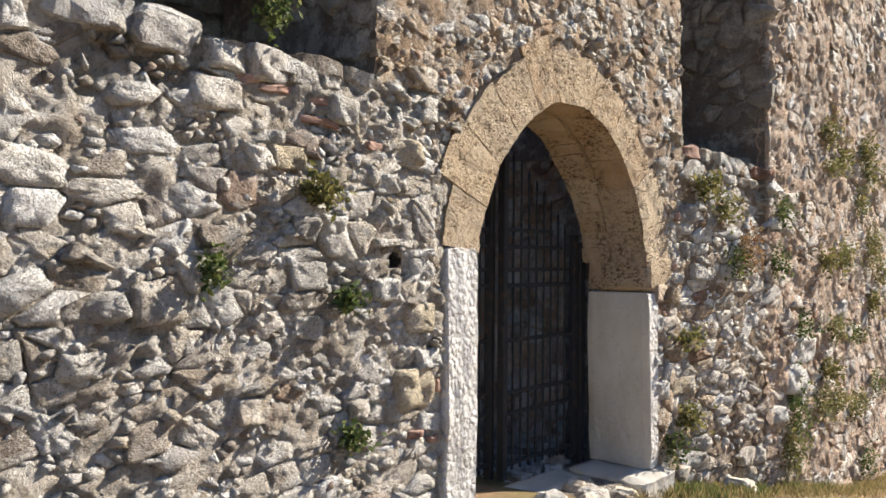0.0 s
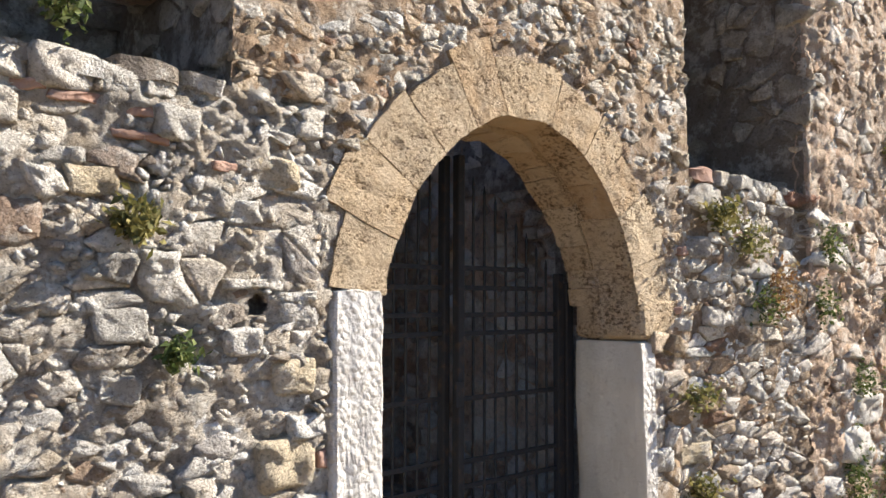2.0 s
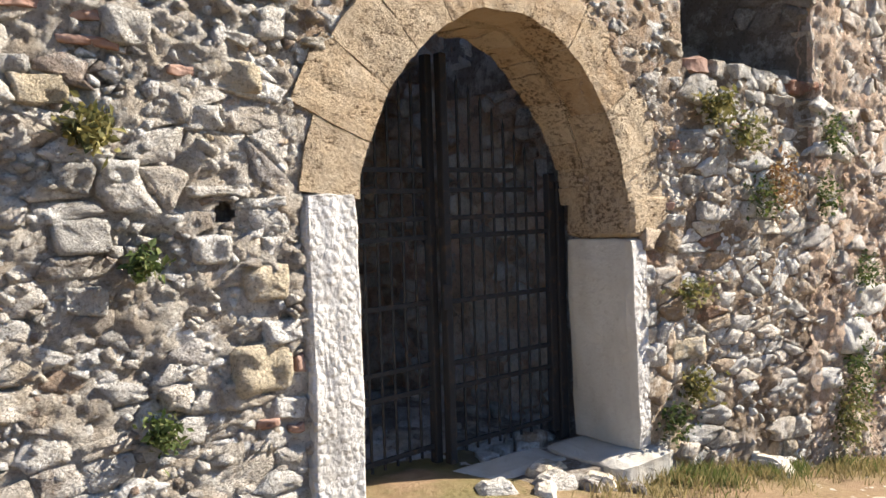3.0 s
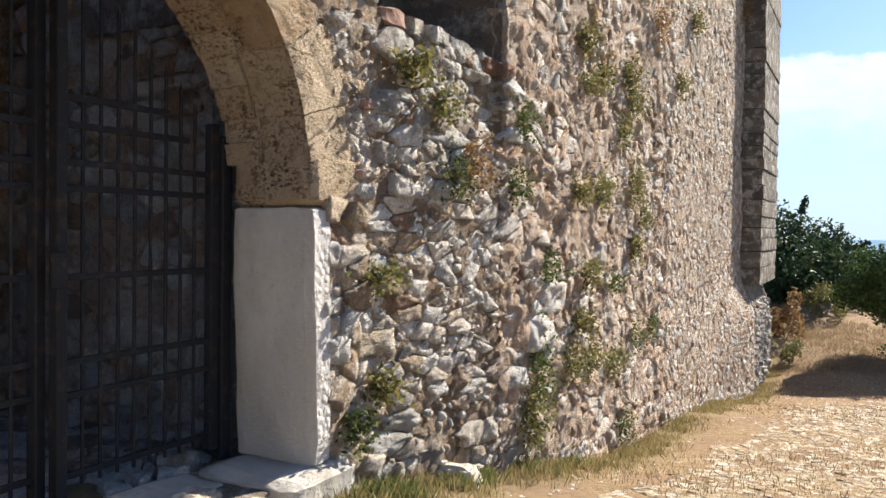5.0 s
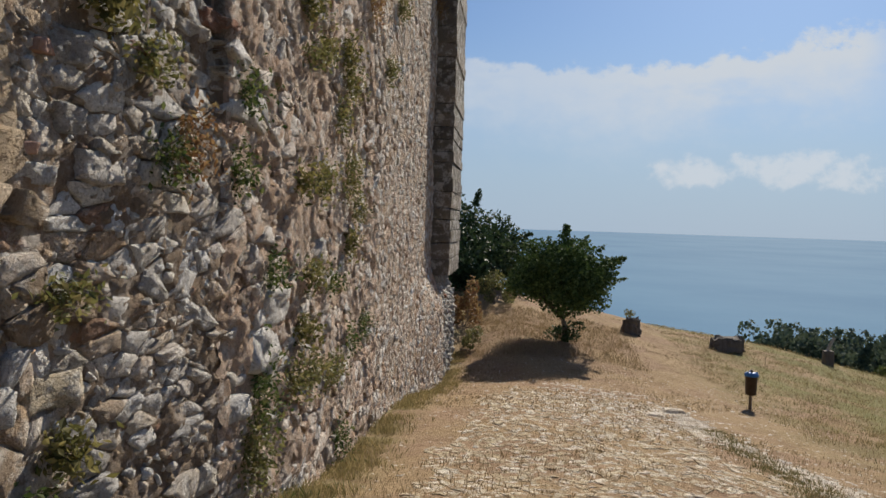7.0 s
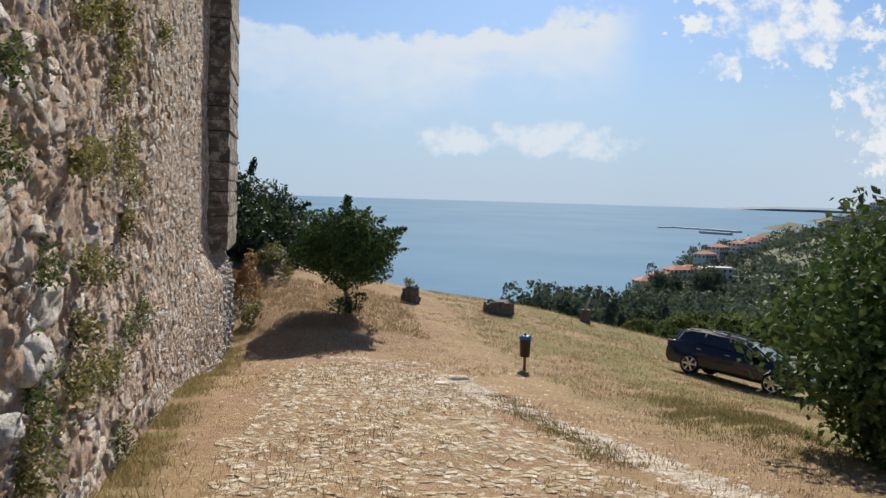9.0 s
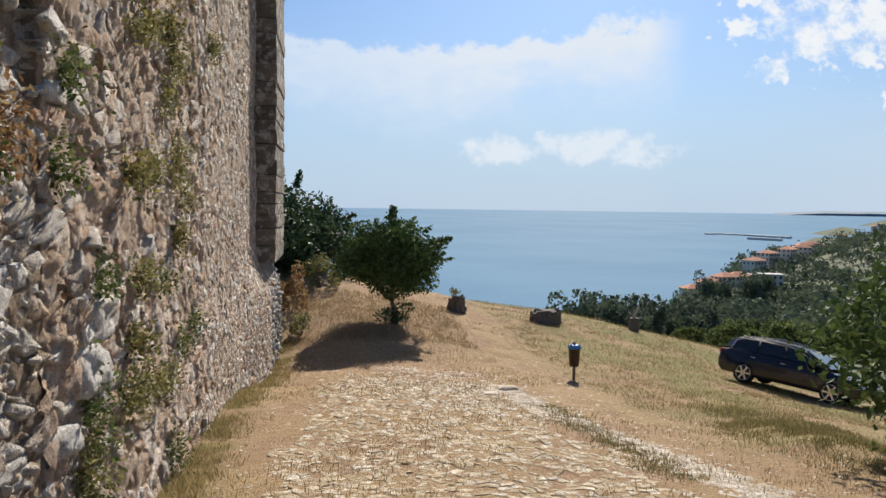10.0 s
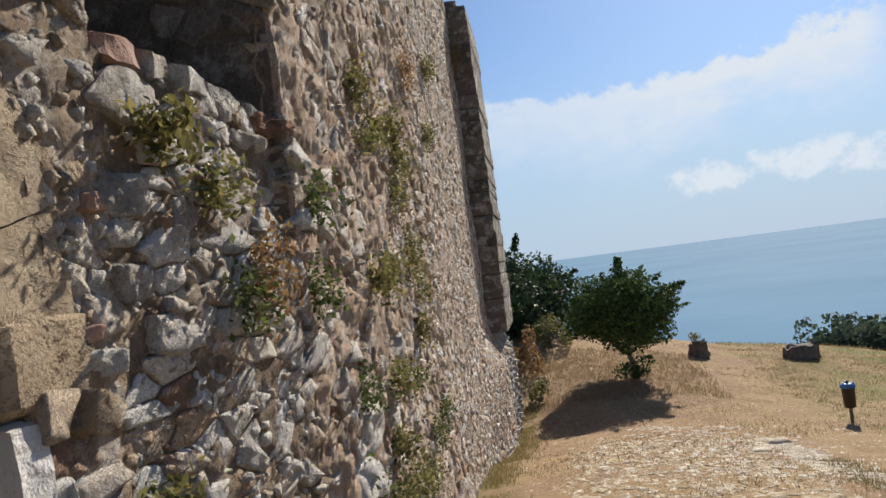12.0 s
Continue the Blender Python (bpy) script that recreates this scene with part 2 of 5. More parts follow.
def picked_mat():
    """Marble dressed with a point, all small pits."""
    m = Mat("picked_marble", 0.8, 0, 0.25)
    c = m.mix(m.mapr(m.noise(5, 7, 0.65), 0.35, 0.7), (0.64, 0.625, 0.605), (0.49, 0.46, 0.42))
    pits = m.mapr(m.cells(21), 0.0, 0.6)
    m.colour(m.mix(m.mapr(m.noise(30, 6, 0.7), 0.30, 0.44, 0.5, 0.0), c, (0.40, 0.37, 0.34)))
    m.bump(m.math("ADD", m.math("MULTIPLY", pits, -0.40), m.math("ADD", m.noise(9, 5), m.math("MULTIPLY", m.noise(45, 5, 0.7), 0.4))), 1.0, 0.045)
    return m.m


def iron_mat():
    m = Mat("dark_painted_iron", 0.65, 0.0, 0.15)
    m.colour(m.mix(m.mapr(m.noise(14, 6), 0.55, 0.72), (0.022, 0.022, 0.024), (0.07, 0.045, 0.03)))
    m.bump(m.noise(60, 4), 0.3, 0.004)
    return m.m


M_TUFF, M_MARBLE, M_PICKED, M_IRON = tuff_mat(), marble_mat(), picked_mat(), iron_mat()


def simple(name, c1, c2, scale=8, rough=0.8, metal=0.0, spec=0.3, bump=0.3, bscale=40, bdist=0.01, stretch=None):
    m = Mat(name, rough, metal, spec)
    m.colour(m.mix(m.mapr(m.noise(scale, 5, 0.6, stretch), 0.35, 0.68), c1, c2))
    if bump:
        m.bump(m.noise(bscale, 5, 0.65, stretch), bump, bdist)
    return m.m


def leaf_mat(name, stops, rough=0.55, through=0.35):
    m = Mat(name, rough, 0, 0.3)
    c = m.ramp(m.piece(), stops)
    m.colour(c)
    tr = m.n.new("ShaderNodeBsdfTranslucent")
    m.l.new(c, tr.inputs[0])
    mx = m.n.new("ShaderNodeMixShader")
    mx.inputs[0].default_value = through
    m.l.new(m.b.outputs[0], mx.inputs[1])
    m.l.new(tr.outputs[0], mx.inputs[2])
    m.l.new(mx.outputs[0], m.n["Material Output"].inputs[0])
    return m.m


M_LEAF_DARK = leaf_mat("dark_oak_leaf", [(0, (0.038, 0.070, 0.022)), (0.5, (0.072, 0.125, 0.036)), (1, (0.14, 0.20, 0.065))], 0.75, 0.16)
M_LEAF_OAK = leaf_mat("oak_leaf", [(0, (0.022, 0.042, 0.018)), (0.5, (0.042, 0.075, 0.028)), (1, (0.085, 0.12, 0.05))], 0.6, 0.2)
M_LEAF_MID = leaf_mat("green_leaf", [(0, (0.042, 0.066, 0.020)), (0.5, (0.085, 0.118, 0.034)), (0.9, (0.15, 0.175, 0.06)), (1, (0.21, 0.21, 0.09))], 0.8)
M_LEAF_BRIGHT = leaf_mat("bright_wall_leaf", [(0, (0.075, 0.08, 0.028)), (0.5, (0.16, 0.15, 0.05)), (1, (0.30, 0.26, 0.10))], 0.8)
M_LEAF_OLIVE = leaf_mat("olive_dry_leaf", [(0, (0.09, 0.10, 0.03)), (0.5, (0.17, 0.17, 0.06)), (1, (0.28, 0.24, 0.10))])
M_LEAF_RUST = leaf_mat("rusty_dry_leaf", [(0, (0.16, 0.08, 0.035)), (0.5, (0.26, 0.15, 0.07)), (1, (0.36, 0.27, 0.12))])
M_GRASS_DRY = leaf_mat("dry_grass_blade", [(0, (0.21, 0.145, 0.08)), (0.5, (0.32, 0.235, 0.132)), (1, (0.41, 0.325, 0.195))], 0.7, 0.25)
M_WEED = leaf_mat("low_green_weed", [(0, (0.08, 0.09, 0.035)), (0.5, (0.17, 0.155, 0.065)), (1, (0.34, 0.27, 0.14))], 0.7, 0.3)
M_GRASS_GREEN = leaf_mat("green_grass_blade", [(0, (0.14, 0.125, 0.05)), (0.5, (0.27, 0.215, 0.10)), (1, (0.44, 0.36, 0.18))], 0.7, 0.3)
# far leaves: colour lightened to take in the distance haze
M_FAR_LEAF = leaf_mat("haze_lightened_foliage", [(0, (0.07, 0.098, 0.062)), (0.5, (0.105, 0.135, 0.085)), (1, (0.15, 0.18, 0.115))], 0.9, 0.2)
M_BARK = simple("grey_bark", (0.10, 0.08, 0.06), (0.20, 0.17, 0.13), 6, 0.9, bump=0.8, bscale=18, bdist=0.03, stretch=(1, 1, 0.25))


def ground_mat():
    m = Mat("dry_grass_ground", 0.95, 0, 0.1)
    sep = m.n.new("ShaderNodeSeparateXYZ")
    m.l.new(m.pos, sep.inputs[0])
    straw = m.ramp(m.noise(14, 8, 0.75), [(0.3, (0.175, 0.120, 0.070)), (0.5, (0.335, 0.238, 0.135)), (0.72, (0.46, 0.35, 0.21))])
    earth = m.ramp(m.noise(5, 7, 0.7), [(0.3, (0.225, 0.145, 0.09)), (0.6, (0.34, 0.235, 0.150)), (0.8, (0.43, 0.325, 0.215))])
    c = m.mix(m.mapr(m.noise(0.6, 5, 0.6), 0.42, 0.60), straw, earth)
    green = m.mapr(m.noise(0.45, 6, 0.65), 0.40, 0.55, 0, 0.8)
    litter = m.ramp(m.noise(9, 8, 0.8), [(0.35, (0.13, 0.085, 0.048)), (0.6, (0.30, 0.205, 0.115))])
    c = m.mix(m.mapr(m.noise(0.9, 7, 0.7), 0.52, 0.66, 0, 0.75), c, litter)
    far = m.math("MULTIPLY", green, m.mapr(sep.outputs["Y"], -7.0, -10.0))
    c = m.mix(far, c, m.ramp(m.noise(22, 6, 0.7), [(0.3, (0.10, 0.11, 0.035)), (0.7, (0.26, 0.25, 0.10))]))
    foot = m.math("MULTIPLY", m.mapr(m.noise(1.7, 5), 0.38, 0.58, 0, 0.7), m.mapr(sep.outputs["Y"], -0.95, -0.25))
    c = m.mix(foot, c, (0.16, 0.15, 0.06))
    m.colour(c)
    m.bump(m.math("ADD", m.noise(30, 8, 0.75), m.math("MULTIPLY", m.noise(5, 5), 1.2)), 0.9, 0.04)
    return m.m


M_GROUND = ground_mat()
M_COBBLE = stone_mat("path_limestone", [(0, (0.34, 0.245, 0.145)), (0.4, (0.44, 0.345, 0.215)), (0.8, (0.52, 0.43, 0.285)), (1, (0.61, 0.53, 0.40))], dirt=(0.38, 0.29, 0.16), lichen=0.4, relief=0.012)
M_GRAVEL = stone_mat("pale_gravel", [(0, (0.46, 0.38, 0.28)), (0.5, (0.62, 0.54, 0.43)), (1, (0.76, 0.70, 0.60))], dirt=(0.42, 0.33, 0.23), relief=0.008)

# ---- mesh helpers ----


def link_mesh(name, verts, faces, mat, parent=None, label="", smooth=False):
    me = bpy.data.meshes.new(name)
    me.from_pydata(verts, [], faces)
    me.materials.append(mat)
    if smooth:
        me.polygons.foreach_set("use_smooth", smooth if isinstance(smooth, list) else [True] * len(me.polygons))
    me.update()
    ob = new(name, me)
    if parent:
        ob.parent = parent
    return tagged(ob, label) if label else ob


def part(name, bm, material, parent=None, label="", smooth=False):
    me = bpy.data.meshes.new(name)
    bmesh.ops.recalc_face_normals(bm, faces=bm.faces)
    bm.to_mesh(me)
    bm.free()
    me.materials.append(material)
    if smooth:
        me.polygons.foreach_set("use_smooth", [True] * len(me.polygons))
    ob = new(name, me)
    if parent:
        ob.parent = parent
    return tagged(ob, label) if label else ob


def empty(name, label, category, m=None, group="", kind=""):
    ob = new(name)
    ob.empty_display_size = 0.1
    if m:
        ob.matrix_world = m
    return tagged(ob, label, category, group, kind)


def box(x0, x1, y0, y1, z0, z1, bevel=0.0, seg=1, bm=None):
    bm = bm or bmesh.new()
    r = bmesh.ops.create_cube(bm, size=1.0)
    for v in r["verts"]:
        v.co = Vector((x0 + (v.co.x + 0.5) * (x1 - x0), y0 + (v.co.y + 0.5) * (y1 - y0), z0 + (v.co.z + 0.5) * (z1 - z0)))
    if bevel:
        es = list({e for v in r["verts"] for e in v.link_edges})
        bmesh.ops.bevel(bm, geom=es, offset=bevel, segments=seg, affect="EDGES", profile=0.6)
    return bm


def rough_block(x0, x1, y0, y1, z0, z1, bevel=0.02, cuts=5, amp=0.012, freq=9.0, seed=0.0):
    """A hewn block with worn edges and an uneven face."""
    bm = box(x0, x1, y0, y1, z0, z1)
    bmesh.ops.subdivide_edges(bm, edges=bm.edges[:], cuts=cuts, use_grid_fill=True)
    mid, half = Vector(((x0 + x1) / 2, (y0 + y1) / 2, (z0 + z1) / 2)), Vector(((x1 - x0) / 2, (y1 - y0) / 2, (z1 - z0) / 2))
    for v in bm.verts:
        d = v.co - mid
        near = [half[i] - abs(d[i]) for i in range(3)]
        edge = sum(1 for q in near if q < 1e-4)
        for i in range(3):
            if near[i] < 1e-4 and edge >= 2:
                v.co[i] -= math.copysign(bevel * (0.6 if edge == 2 else 0.9), d[i])
        n = noise.noise_vector(v.co * freq + Vector((seed, seed * 1.7, 3.1)))
        v.co += n * amp
    return bm


def tube(points, radii, sides=8, bm=None, cap=True):
    bm = bm or bmesh.new()
    rings = []
    for i, p in enumerate(points):
        p = Vector(p)
        d = (Vector(points[min(i + 1, len(points) - 1)]) - Vector(points[max(i - 1, 0)])).normalized()
        a = d.orthogonal().normalized()
        b = d.cross(a)
        rings.append([bm.verts.new(p + (a * math.cos(q) + b * math.sin(q)) * radii[i]) for q in (2 * math.pi * k / sides for k in range(sides))])
    for r0, r1 in zip(rings, rings[1:]):
        for k in range(sides):
            bm.faces.new((r0[k], r0[(k + 1) % sides], r1[(k + 1) % sides], r1[k]))
    if cap:
        bm.faces.new(rings[0][::-1])
        bm.faces.new(rings[-1])
    return bm


def fbm(x, y, z, o=4):
    return noise.fractal(Vector((x, y, z)), 0.9, 2.1, o)


# ---- ground heights ----
GX = [-30, -14, -6, 0, 6, 12, 18, 24, 34, 48, 64]
GY = [6, 0, -3, -8, -15, -25, -45]
GZ = [
    [1.6, 1.0, 0.5, -0.05, -1.2, -1.9, -2.5, -2.0, -1.2, -5.5, -12],
    [1.5, 1.0, 0.5, -0.1, -1.24, -1.85, -2.55, -1.95, -1.15, -5.5, -12],
    [1.3, 0.8, 0.3, -0.12, -1.2, -1.75, -2.25, -1.7, -1.75, -5.6, -12.2],
    [0.9, 0.3, -0.1, -0.6, -1.5, -2.3, -2.75, -2.7, -2.7, -6, -12.6],
    [0.0, -0.7, -1.2, -1.8, -2.6, -3.2, -3.75, -3.95, -3.9, -6.8, -13.2],
    [-2.5, -3.2, -3.8, -4.5, -5.2, -5.7, -6.1, -6.3, -6.8, -9.5, -15],
    [-9, -9.5, -10, -10.5, -11, -11.5, -12, -12.5, -13, -15.5, -19],
]


def span_at(a, v):
    up = a[-1] > a[0]
    for i in range(len(a) - 1):
        if (a[i] <= v <= a[i + 1]) if up else (a[i + 1] <= v <= a[i]):
            return i, (v - a[i]) / (a[i + 1] - a[i])
    return (0, 0.0) if (v < a[0]) == up else (len(a) - 2, 1.0)


def cubic(p0, p1, p2, p3, t):
    return p1 + 0.5 * t * (p2 - p0 + t * (2 * p0 - 5 * p1 + 4 * p2 - p3 + t * (3 * (p1 - p2) + p3 - p0)))


def ground_z(x, y):
    i, u = span_at(GX, x)
    j, v = span_at(GY, y)
    r = []
    for b in range(j - 1, j + 3):
        row = GZ[min(max(b, 0), len(GY) - 1)]
        r.append(cubic(*[row[min(max(a, 0), len(GX) - 1)] for a in range(i - 1, i + 3)], u))
    return cubic(*r, v)


def step(a, b, v):
    t = min(max((v - a) / (b - a), 0.0), 1.0)
    return t * t * (3 - 2 * t)


def lerp_table(v, xs, ys):
    return float(np.interp(v, xs, ys))


# ---- far land, sea ----
LAND_D, LAND_H = [40, 60, 110, 250, 500, 1300, 3000, 5200], [-4.5, -9, -20, -33, -46, -58, -56, -56]
COAST_A, COAST_D = [-180, -40, 5, 15, 22, 27, 31, 33.5, 36, 180], [70, 70, 70, 95, 210, 480, 1250, 2300, 5200, 5200]


def land_z(x, y):
    d, a = math.hypot(x + 2, y + 2), math.degrees(math.atan2(-(y + 2), x + 2))
    z = lerp_table(d, LAND_D, LAND_H)
    z += 62 * step(31, 43, a) * math.exp(-((d - 950) / 430) ** 2) + 14 * step(24, 36, a) * math.exp(-((d - 560) / 200) ** 2)
    z += 0.018 * d * fbm(x * 0.006, y * 0.006, 3.0) * step(80, 300, d)
    if a > 60 or a < -8:
        z = max(z, -14)
    return z + (-70 - z) * step(0.96, 1.06, d / lerp_table(a, COAST_A, COAST_D))


def mixed_z(x, y):
    g = step(34, 58, math.hypot(x + 2, y + 2))
    return ground_z(x, y) * (1 - g) + land_z(x, y) * g


def polar_sheet(name, radii, angles, height, mat, label, category):
    vs, fs, n = [], [], len(angles)
    for r in radii:
        for a in angles:
            x, y = -2 + r * math.cos(a), -2 - r * math.sin(a)
            vs.append((x, y, height(x, y, r)))
    for i in range(len(radii) - 1):
        for j in range(n):
            k = (j + 1) % n
            fs.append((i * n + j, (i + 1) * n + j, (i + 1) * n + k, i * n + k))
    ob = link_mesh(name, vs, fs, mat, smooth=True)
    return tagged(ob, label, category, kind="structure")


ANG = [radians(-180 + 1.5 * k) for k in range(240)]
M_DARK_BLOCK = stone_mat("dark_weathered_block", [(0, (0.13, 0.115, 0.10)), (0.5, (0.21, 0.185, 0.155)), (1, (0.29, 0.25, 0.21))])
M_LAND = simple("scrub_hillside", (0.05, 0.07, 0.035), (0.10, 0.11, 0.06), 0.02, 0.95, bump=0.6, bscale=0.15, bdist=2.0)
polar_sheet("hillside", [34 * 1.075 ** k for k in range(68)], ANG, lambda x, y, r: mixed_z(x, y) - 0.25 * step(70, 40, r), M_LAND, "scrub-covered hillside falling to the coast", "hillside")


def sea_mat():
    m = Mat("sea_water", 0.85, 0, 0.05)
    c = m.mix(m.mapr(m.noise(0.004, 5), 0.35, 0.65), (0.076, 0.182, 0.300), (0.096, 0.212, 0.328))
    m.colour(c)
    m.bump(m.noise(0.25, 5), 0.15, 0.3)
    return m.m


polar_sheet("water", [80, 200, 500, 900, 1300, 1800, 2400, 3000, 3600, 4200, 4800], ANG, lambda x, y, r: -60 + 40 * step(1200, 4800, r), sea_mat(), "calm blue sea reaching the horizon", "sea")

# ---- near ground ----


def surf_z(x, y):
    """The ground with its small unevenness and the low weedy bank."""
    z = ground_z(x, y) + 0.05 * fbm(x * 0.9, y * 0.9, 0.3) + 0.018 * fbm(x * 4, y * 4, 7)
    bx = (x - 9.2) * 0.80 + (y + 9.6) * -0.30
    by = (x - 9.2) * 0.30 + (y + 9.6) * 0.80
    return z + 0.28 * math.exp(-(bx / 3.4) ** 2 - (by / 0.75) ** 2)


def fine_ground():
    xs = list(np.arange(-14, 40.01, 0.18))
    ys = list(np.arange(1.0, -26.01, -0.18))
    vs, fs, n = [], [], len(ys)
    for x in xs:
        for y in ys:
            vs.append((x, y, surf_z(x, y)))
    for i in range(len(xs) - 1):
        for j in range(n - 1):
            a = i * n + j
            fs.append((a, a + 1, a + n + 1, a + n))
    return tagged(link_mesh("ground", vs, fs, M_GROUND, smooth=True), "sun-dried grass and trodden earth sloping downhill", "ground", kind="structure")


GROUND = fine_ground()

# ---- the wall ----
DOOR_L, DOOR_R = -2.30, 0.0
NICHE_L, NICHE_R = (-7.6, -3.18), (0.70, 2.33)
SILL = 2.90
ARC_R, ARC_Z, ARC_LX, ARC_RX, APEX_X = 1.40, 1.74, -0.90, -1.40, -1.15
BUT_X0, BUT_X1, BUT_Y, WALL_TOP = 17.66, 21.2, -0.52, 8.55


def in_opening(x, z, ring=0.0):
    """Inside the doorway, its dressed surround (ring) or a recess."""
    if z < 1.97:
        if DOOR_L - (0 if not ring else 0.36 if ring > 0.4 else 0.30) < x < DOOR_R + (0 if not ring else 0.19 if ring > 0.4 else 0.13):
            return True
        if ring > 0.4 and 1.60 < z and DOOR_R <= x < 0.50 or ring and 1.70 < z and DOOR_R <= x < 0.30:
            return True
    if z > ARC_Z:
        c = ARC_LX if x < APEX_X else ARC_RX
        if math.hypot(x - c, z - ARC_Z) < ARC_R + ring:
            return True
    for a, b in (NICHE_L, NICHE_R):
        if a < x < b and z > SILL + (0.03 if a < 0 else 0.0):
            return True
    return False


def face_y(x, z):
    """Where the wall's mortar face stands."""
    y = 0.035 * fbm(x * 0.55, z * 0.55, 1.3) + 0.012 * fbm(x * 2.2, z * 2.2, 5.0)
    if x > 2.33:
        y -= 0.20 * step(8.5, 2.8, x)
    elif x > 0.70:
        y -= 0.05 * step(0.70, 1.2, x) + (0.07 + 0.08 * step(2.75, 1.9, z)) * step(0.5, 2.5, x)
    y -= 0.36 * step(13.2, 17.5, x) * step(0.55, -0.7, z)
    y -= 0.05 * step(1.0, -1.5, z) * step(2, 5, x)
    return y


HOLES = ((-3.035, 1.885, 0.05, 0.055),)


def in_hole(x, z, grow=0.0):
    return any(math.hypot((x - a) / (w + grow), (z - b) / (h + grow)) < 1 for a, b, w, h in HOLES)


def wall_relief(name, x0, x1, z0, z1, res, mat, amp, parent, lift=0.35, skip=None):
    xs, zs = np.arange(x0, x1 + 1e-6, res), np.arange(z0, z1 + 1e-6, res)
    vs, fs, n = [], [], len(zs)
    for x in xs:
        for z in zs:
            f = fbm(x * 3.1, z * 4.2, 2.0, 4)
            g = abs(fbm(x * 7.5, z * 9.0, 9.0, 3))
            rough = 1 + 0.8 * step(0.10, 0.24, fbm(x * 0.85 + 3.0, z * 0.85, 6.0, 3))
            vs.append((float(x), face_y(x, z) + amp * rough * (f * 0.55 + 0.85 * g) - amp * lift, float(z)))
    for i in range(len(xs) - 1):
        for j in range(n - 1):
            xc, zc = xs[i] + res / 2, zs[j] + res / 2
            if in_opening(xc, zc, 0.33) or in_hole(xc, zc) or (skip and skip(xc, zc)):
                continue
            a = i * n + j
            fs.append((a, a + n, a + n + 1, a + 1))
    return link_mesh(name, vs, fs, mat, parent, smooth=True)


# core mortar, its colour darkened to deepen the shade in the openings
M_SHADE_MORTAR = mortar_mat("shade_toned_mortar", (0.40, 0.34, 0.29), (0.31, 0.26, 0.21), (0.09, 0.07, 0.055))
WALL = empty("wall_castle", "ruined castle wall of rough rubble stone", "wall", kind="structure")


def core():
    """The solid body behind the rubble face, with its openings."""
    back = 2.3
    bm = bmesh.new()
    for x0, x1, z0, z1, y0, y1 in (
        (-14.0, -2.62, -1.5, SILL - 0.4, 0.10, 0.6), (-14.0, -2.62, SILL - 0.4, SILL, 0.10, back), (-14.0, -2.622, -1.5, 0.0, 0.602, 4.4), (-14.0, -7.6, SILL, 8.0, 0.10, back), (-3.17, -2.62, SILL, 8.0, 0.03, back), (2.336, 3.6, SILL, 8.0, -0.185, 0.2),
        (-7.6, -3.18, SILL, 6.3, 1.6, 2.3), (-7.6, -3.18, 6.3, 8.0, 0.10, back),
        (-2.62, 0.30, 3.62, 8.0, 0.10, 1.2), (0.17, 0.70, -1.5, SILL, 0.12, 0.9), (0.30, 0.70, SILL, 8.0, 0.10, back),
        (0.70, 2.33, -2.2, SILL, 0.14, 2.3), (0.70, 2.33, SILL, 6.3, 1.6, 2.3), (0.70, 2.33, 6.3, 8.0, 0.10, back),
        (2.33, 21.1, -5.0, WALL_TOP, 0.12, back), (-2.62, 0.30, -1.5, 0.02, 0.02, 4.4),
    ):
        box(x0, x1, y0, y1, z0, z1, bm=bm)
    # the masonry over the arch, curved below
    for side in (0, 1):
        pts = []
        for k in range(13):
            x = (-2.62 + (APEX_X + 2.62) * k / 12) if side == 0 else (APEX_X + (0.30 - APEX_X) * k / 12)
            c = ARC_LX if side == 0 else ARC_RX
            q = (ARC_R + 0.05) ** 2 - (x - c) ** 2
            pts.append((x, ARC_Z + math.sqrt(q) if q > 0 else ARC_Z))
        for (xa, za), (xb, zb) in zip(pts, pts[1:]):
            vs = [bm.verts.new((x, y, z)) for y in (0.10, 0.57) for x, z in ((xa, za), (xb, zb), (xb, 3.62), (xa, 3.62))]
            for f in ((0, 1, 2, 3), (7, 6, 5, 4), (0, 4, 5, 1), (1, 5, 6, 2), (2, 6, 7, 3), (3, 7, 4, 0)):
                bm.faces.new([vs[i] for i in f])
    part("wall_core", bm, M_SHADE_MORTAR, WALL)
    part("pier_edge", box(2.342, 3.2, -0.175, 0.119, -2.4, SILL - 0.003), M_MORTAR_WARM, WALL)
    # guard chamber behind the gate
    bm = bmesh.new()
    for q in ((-3.6, -3.2, 0.62, 3.6, -0.2, 0.7), (0.35, 0.70, 0.9, 3.6, -0.2, 3.9), (-3.6, 0.70, 3.3, 3.6, -0.2, 3.9), (-3.6, 0.70, 0.622, 1.2, 3.622, 4.0),
              (-3.0, -2.62, 0.602, 0.75, -0.2, 2.48), (0.20, 0.5, 0.60, 0.9, -0.2, 3.62)):
        box(q[0], q[1], q[2], q[3], q[4], q[5], bm=bm)
    part("chamber_walls", bm, M_MORTAR_PINK, WALL)


core()
wall_relief("mortar_face", -8.0, -2.60, -0.5, 3.0, 0.02, M_MORTAR, 0.055, WALL, 0.42)
wall_relief("mortar_face", -3.18, 0.72, -0.9, 5.4, 0.026, M_MORTAR_WARM, 0.034, WALL, 0.5, lambda x, z: x < -2.60 and z < SILL + 0.02)
wall_relief("mortar_face", 0.70, 2.34, -1.6, 2.95, 0.026, M_MORTAR_BROWN, 0.036, WALL, 0.55)
wall_relief("mortar_face", 2.33, 9.5, -2.6, 6.6, 0.036, M_MORTAR_PINK, 0.075, WALL, 0.45)
